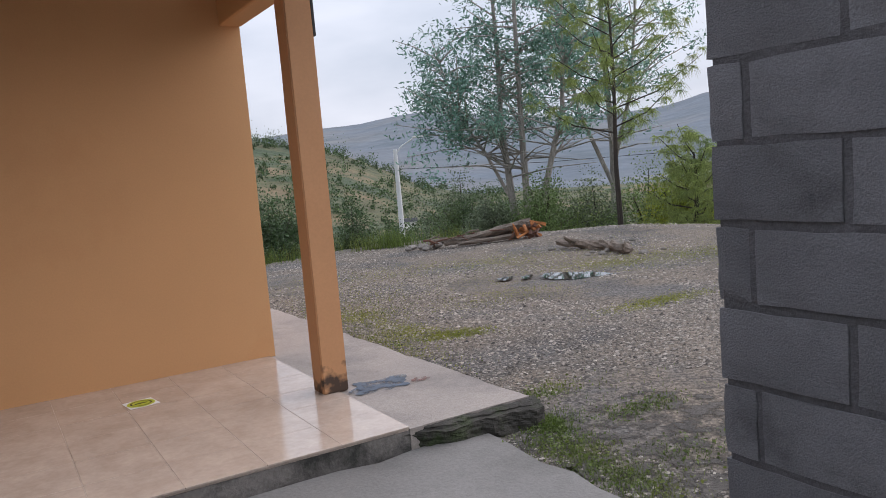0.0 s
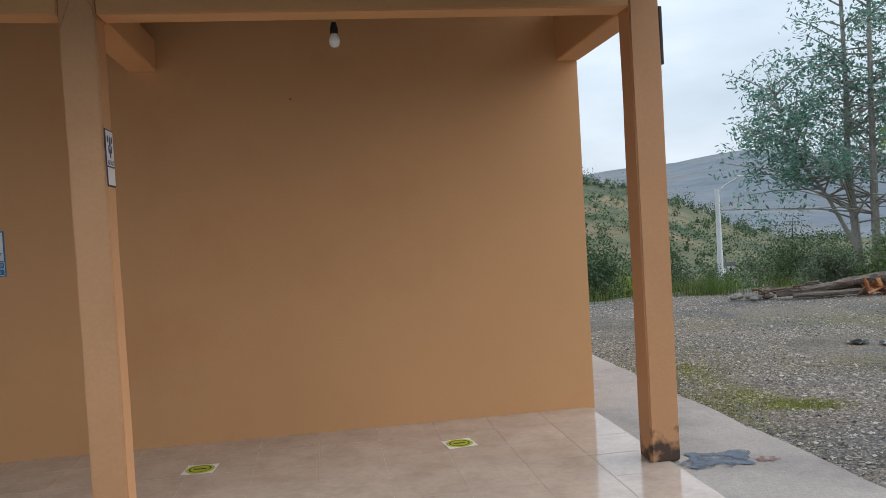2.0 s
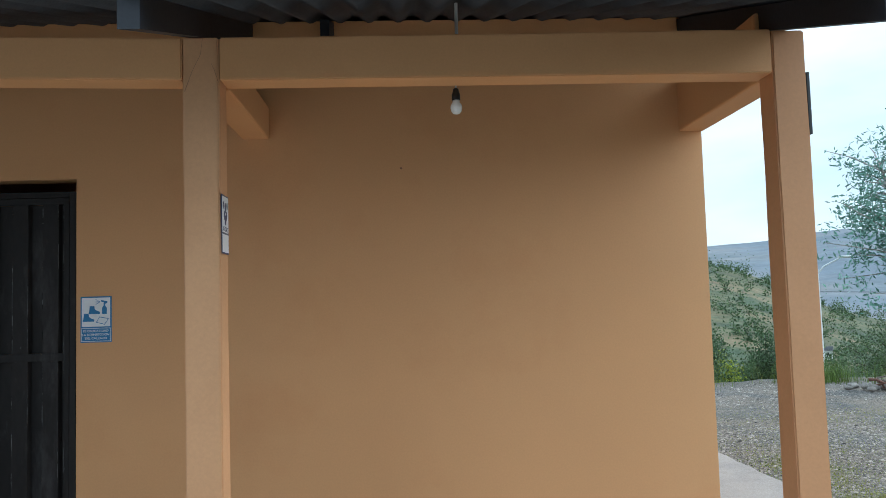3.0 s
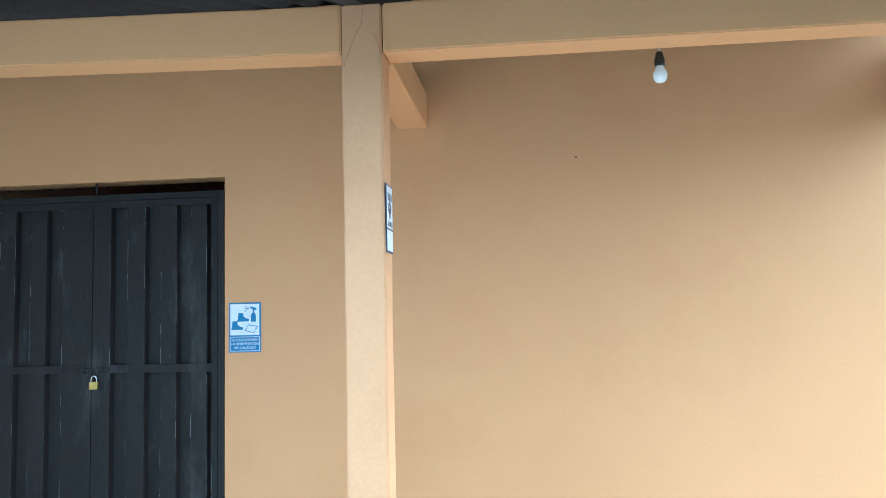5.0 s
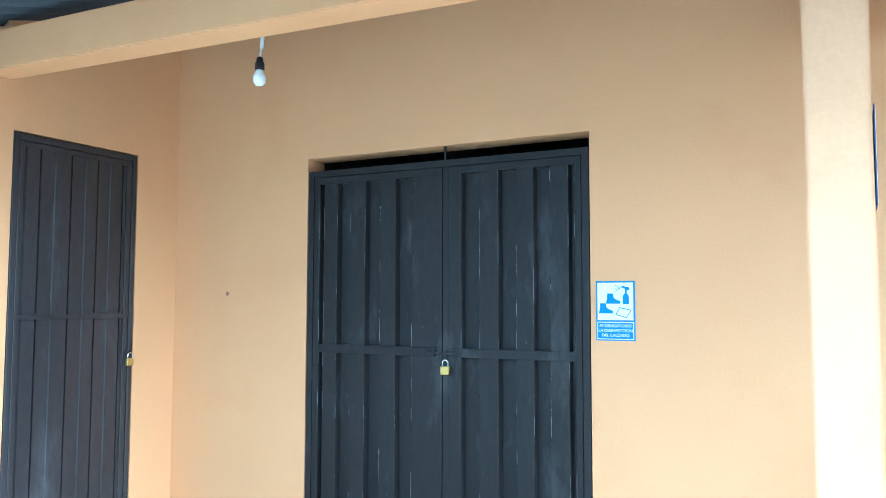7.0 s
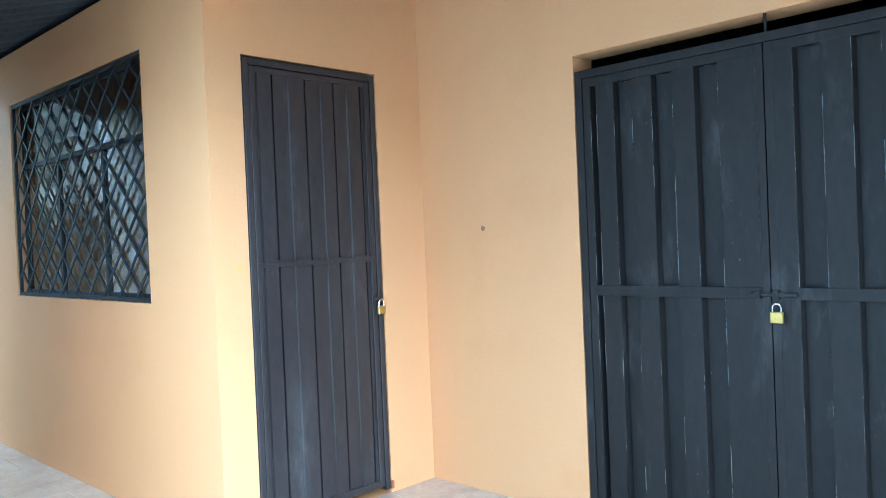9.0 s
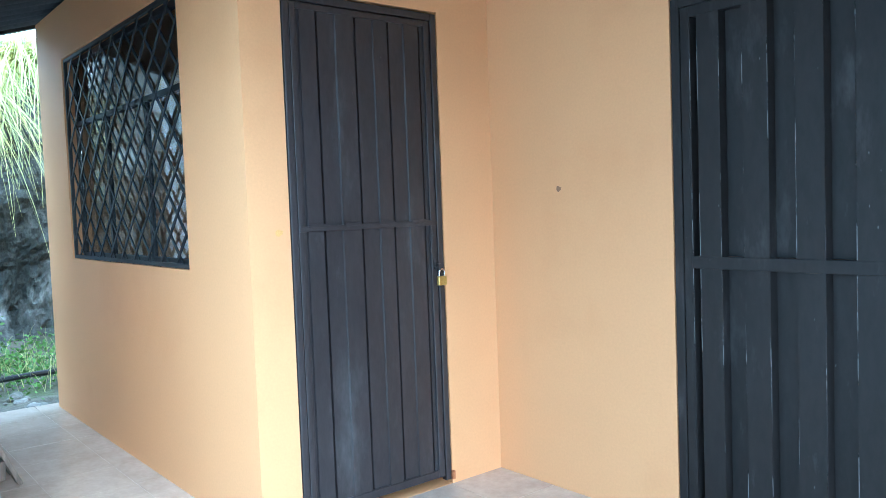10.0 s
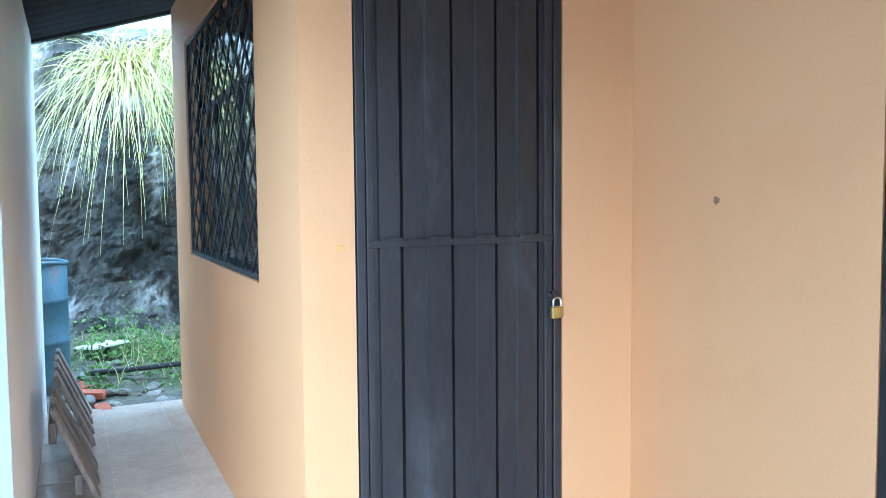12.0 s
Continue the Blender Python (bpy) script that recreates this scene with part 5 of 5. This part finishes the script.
def rock_face():
    verts, faces = [], []
    ny, nz = 210, 150
    for j in range(nz + 1):
        for i in range(ny + 1):
            y = -5 + 8 * i / ny
            s = j / nz * 6.4
            z = -0.3 + min(s, 3.3) + max(0, s - 3.3) * 0.35
            x = -5.75 - 0.16 * min(s, 3.3) - max(0, s - 3.3) * 1.6
            p = Vector((0.0, y * 0.9, z * 0.9))
            k = noise.fractal(p, 0.8, 2.1, 6) * 0.22 + 0.16 * abs(noise.noise(p * 2.7)) + 0.07 * abs(noise.noise(p * 8)) + 0.035 * noise.noise(p * 19) + 0.02 * noise.noise(p * 45)
            verts.append((x + k, y, z + 0.1 * noise.noise(p * 2)))
    for j in range(nz):
        for i in range(ny):
            a = j * (ny + 1) + i
            faces.append((a, a + 1, a + ny + 2, a + ny + 1))
    tagged(from_lists("rock_face", verts, faces, ROCK, smooth=False), "dark wet rock face closing the passage", "rock", kind="structure")
    verts, faces = [], []
    for j in range(31):
        for i in range(41):
            x, y = -6.1 + 3.15 * i / 40, -6 + 9 * j / 30
            verts.append((x, y, -0.06 + 0.05 * noise.noise((x * 2, y * 2, 1)) + 0.02 * noise.noise((x * 7, y * 7, 1)) + max(0, -5.2 - x) * 0.25))
    for j in range(30):
        for i in range(40):
            a = j * 41 + i
            faces.append((a, a + 1, a + 42, a + 41))
    tagged(from_lists("soil", verts, faces, SOIL), "damp weedy soil between passage and rock", "ground", kind="structure")


rock_face()


def hanging_grass(x, y, z, n, length, label, seed):
    """A big tussock: blades spring out all round from one heart, arch over and hang down the rock."""
    rng = np.random.default_rng(seed)
    verts, faces = [], []
    for _ in range(n):
        a = rng.uniform(-1.9, 1.9)
        rise = rng.uniform(-0.4, 1.35)
        ahead = np.array([math.cos(a) * math.cos(rise), math.sin(a) * math.cos(rise), math.sin(rise)])
        side = np.array([-math.sin(a), math.cos(a), rng.normal() * 0.3])
        ln = length * rng.uniform(0.45, 1.1) * (0.75 if rise > 1.0 else 1.0)
        w, fall = rng.uniform(0.005, 0.010), rng.uniform(0.55, 1.05)
        p0 = rng.normal(size=3) * np.array([0.04, 0.10, 0.06])
        k = len(verts)
        for i in range(9):
            t = i / 8
            c = p0 + ahead * ln * (t - 0.22 * t * t) + np.array([0.03 * t, 0, -ln * fall * t * t])
            ww = w * (1 - 0.85 * t)
            verts += [c - side * ww, c + side * ww]
        for i in range(8):
            faces.append((k + 2 * i, k + 2 * i + 1, k + 2 * i + 3, k + 2 * i + 2))
    e = thing("grass_tussock", x, y, z, label, "grass tussock", "tussocks on the rock")
    tagged(from_lists("blade", verts, faces, REED, e), "long arching grass blades", kind="stuff")


hanging_grass(-5.42, -1.38, 2.50, 560, 1.3, "large pale green grass tussock hanging down the rock", 91)
hanging_grass(-5.55, -0.80, 2.75, 520, 1.2, "pale green grass tussock on top of the rock", 92)


def weeds():
    rng = np.random.default_rng(15)
    pts = []
    for cx, cy, sd, k, tall in ((-5.1, -1.2, 0.3, 700, 0.12), (-4.7, -0.95, 0.3, 500, 0.12), (-5.25, -1.72, 0.12, 260, 0.16), (-4.3, -1.75, 0.08, 90, 0.06), (-4.2, -1.2, 0.25, 260, 0.05), (-3.75, -1.72, 0.07, 70, 0.04), (-5.35, -1.45, 0.12, 220, 0.2)):
        c = np.array([cx, cy, -0.03]) + rng.normal(size=(k, 3)) * np.array([sd, sd, 0.0])
        c[:, 2] += np.abs(rng.normal(size=k)) * tall
        pts.append(c)
    v, f = leaves(np.concatenate(pts), 0.046, 0.3, 0.0, rng, 0.5)
    tagged(from_lists("weeds", v, f, YELLOW_WEED), "low green weeds on the damp soil", "weeds", kind="stuff")
    base = [(-4.75 + rng.normal() * 0.4, -1.2 + rng.normal() * 0.3, -0.05) for _ in range(160)]
    v, f = blades(base, 0.42, 0.6, 0.008, rng, 4)
    tagged(from_lists("weeds", v, f, REED), "long grass blades on the damp soil", "weeds", kind="stuff")


YELLOW_WEED = leaf_material("fresh_weed_leaves", (0.12, 0.22, 0.04), (0.2, 0.27, 0.07))
weeds()


def oil_drum():
    e = thing("oil_drum", -4.12, -2.19, 0.03, "faded blue steel drum with rust, standing on the soil", "drum")
    part("body", lathe([(0.285, 0.0), (0.29, 0.01), (0.285, 0.03), (0.283, 0.28), (0.293, 0.295), (0.283, 0.31), (0.283, 0.58), (0.293, 0.595), (0.283, 0.61), (0.283, 0.86), (0.27, 0.862), (0.268, 0.84)], 40), BARREL, e)
    bm = bmesh.new()
    for i in range(40):
        a, b = 2 * math.pi * i / 40, 2 * math.pi * (i + 1) / 40
        tube(bm, (0.285 * math.cos(a), 0.285 * math.sin(a), 0.868 + 0.006 * math.sin(3 * a)), (0.285 * math.cos(b), 0.285 * math.sin(b), 0.868 + 0.006 * math.sin(3 * b)), 0.011, None, 6, False)
    part("rim", bm, BARREL, e)


oil_drum()


def pallet():
    e = thing("pallet", 0, 0, 0, "weathered wooden pallet leaning against the white wall", "pallet")
    rng = random.Random(5)
    lean = (-1.985, 0.42, -1.81, 0.005)
    for i, x in enumerate((-3.06, -2.80, -2.57, -2.32, -1.90, -1.68, -1.48)):
        bm = boxed(-0.052, 0.052, -0.011, 0.011, -0.225, 0.225, bevel=0.004)
        bmesh.ops.subdivide_edges(bm, edges=[k for k in bm.edges if abs(k.verts[0].co.z - k.verts[1].co.z) > 0.3], cuts=4)
        for v in bm.verts:
            v.co.x += 0.006 * noise.noise(v.co * 14 + Vector((i, 0, 0)))
        ang = math.atan2(lean[0] - lean[2], lean[1] - lean[3])
        m = Matrix.Translation((x, (lean[0] + lean[2]) / 2 + 0.012, 0.218)) @ Matrix.Rotation(-ang, 4, "X") @ Matrix.Rotation(rng.uniform(-0.11, 0.11), 4, "Y")
        bmesh.ops.transform(bm, matrix=m, verts=bm.verts)
        part("slat", bm, OLD_WOOD, e)
    for z in (0.10, 0.34):
        y = -1.815 + (z / 0.42) * -0.165
        bm = boxed(-3.13, -1.40, y - 0.04, y - 0.008, z - 0.045, z + 0.045, bevel=0.005)
        part("stringer", bm, OLD_WOOD, e)


pallet()


def debris():
    bm = boxed(-0.2, 0.2, -0.16, 0.16, 0, 0.02, bevel=0.004)
    ob = part("board", bm, FOAM_WHITE)
    ob.matrix_basis = pose(-5.3, -1.66, 0.05, 4, -6, 25)
    tagged(ob, "pale loose board lying on the soil", "board")
    bm = limb(bmesh.new(), [Vector((-4.35, -1.78, 0.0)), Vector((-4.2, -1.5, 0.03)), Vector((-4.1, -1.2, 0.06)), Vector((-4.15, -0.9, 0.05))], 0.022, 0.022, 8)
    tagged(part("hose", bm, PIPE), "black rubber hose lying on the soil", "hose")
    rng = random.Random(3)
    for i in range(34):
        x, y = rng.uniform(-4.9, -3.1), rng.uniform(-1.95, -1.3)
        bm = bmesh.new()
        r = rng.uniform(0.015, 0.06)
        bmesh.ops.create_icosphere(bm, subdivisions=2, radius=r, matrix=Matrix.Diagonal((1.4, 1.0, 0.6, 1)))
        for v in bm.verts:
            v.co += v.co.normalized() * r * 0.5 * noise.noise(v.co * 20 + Vector((i, 0, 0)))
        ob = part("stone", bm, FIELD_STONE)
        ob.matrix_basis = pose(x, y, -0.04, 0, 0, rng.uniform(0, 360))
        tagged(ob, "broken grey stone on the soil", "stone", "stones in the passage")
    for x, y, rz in ((-3.95, -1.84, 20), (-3.7, -1.78, 75), (-3.2, -1.72, 10)):
        ob = part("brick", boxed(-0.09, 0.09, -0.045, 0.045, -0.02, 0.03, bevel=0.006), BRICK)
        ob.matrix_basis = pose(x, y, -0.025, 5, 3, rz)
        tagged(ob, "broken red brick on the soil", "brick", "broken bricks")


debris()


# ---- pieces: blocks and tiles ----
def block_wall():
    w = tagged(part("wall_block", boxed(6.27, 6.40, -7.8, -4.02, -0.4, 2.62), MORTAR), "unplastered grey concrete block wall", "wall", kind="structure")
    meshes = []
    for half in (0.1725, 0.048):
        for k in range(4):
            bm = boxed(-0.07, 0.07, -half, half, -0.0905, 0.0905)
            bmesh.ops.subdivide_edges(bm, edges=bm.edges[:], cuts=3, use_grid_fill=True)
            for v in bm.verts:
                q = v.co * 16 + Vector((k * 7.3, half * 90, 0))
                rim = (abs(v.co.y) > half * 0.99) + (abs(v.co.z) > 0.0895) + (abs(v.co.x) > 0.0695)
                v.co += Vector((noise.noise(q), noise.noise(q + Vector((5, 0, 0))), noise.noise(q + Vector((0, 9, 0))))) * (0.0035 if rim < 2 else 0.006)
                if rim >= 2:
                    v.co.x *= 0.93
            me = bpy.data.meshes.new("block")
            bm.to_mesh(me)
            bm.free()
            me.materials.append(BLOCK)
            meshes.append(me)
    rng = random.Random(2)
    for row in range(14):
        z = 0.62 + 0.2005 * (row - 4) + 0.1
        y = -4.008
        first = (row % 2 == 1)
        while y > -7.6:
            ln = 0.096 if first else 0.345
            ob = new("block", meshes[(4 if first else 0) + rng.randrange(4)])
            ob.parent = w
            ob.matrix_basis = pose(6.332 + rng.uniform(-0.003, 0.003), y - ln / 2, z + rng.uniform(-0.003, 0.003), rng.uniform(-0.5, 0.5), 0, rng.uniform(-0.4, 0.4))
            y -= ln + 0.02
            first = False


block_wall()


def tiles():
    bed = tagged(part("floor", boxed(-3.1, 6.325, -2.066, -0.0, -0.0215, -0.0016), GROUT), "beige glazed tile floor of the porch", "floor", kind="structure")
    p = 0.352
    bm = boxed(-p / 2 + 0.0015, p / 2 - 0.0015, -p / 2 + 0.0015, p / 2 - 0.0015, -0.008, 0.0)
    bmesh.ops.bevel(bm, geom=[e for e in bm.edges if min(v.co.z for v in e.verts) > -0.001], offset=0.0008, segments=1, affect="EDGES")
    me = bpy.data.meshes.new("tile")
    bm.to_mesh(me)
    bm.free()
    me.materials.append(TILE)
    rng = random.Random(6)
    for i in range(27):
        for j in range(6):
            x, y = 6.325 - p * (i + 0.5), -2.078 + p * (j + 0.5)
            if y > 0.12 or x < -3.05 or (x < -0.1 and y > -1.1):
                continue
            ob = new("tile", me)
            ob.parent = bed
            ob.matrix_basis = pose(x, y, rng.uniform(-0.0006, 0.0006), rng.uniform(-0.1, 0.1), rng.uniform(-0.1, 0.1), 0)


tiles()
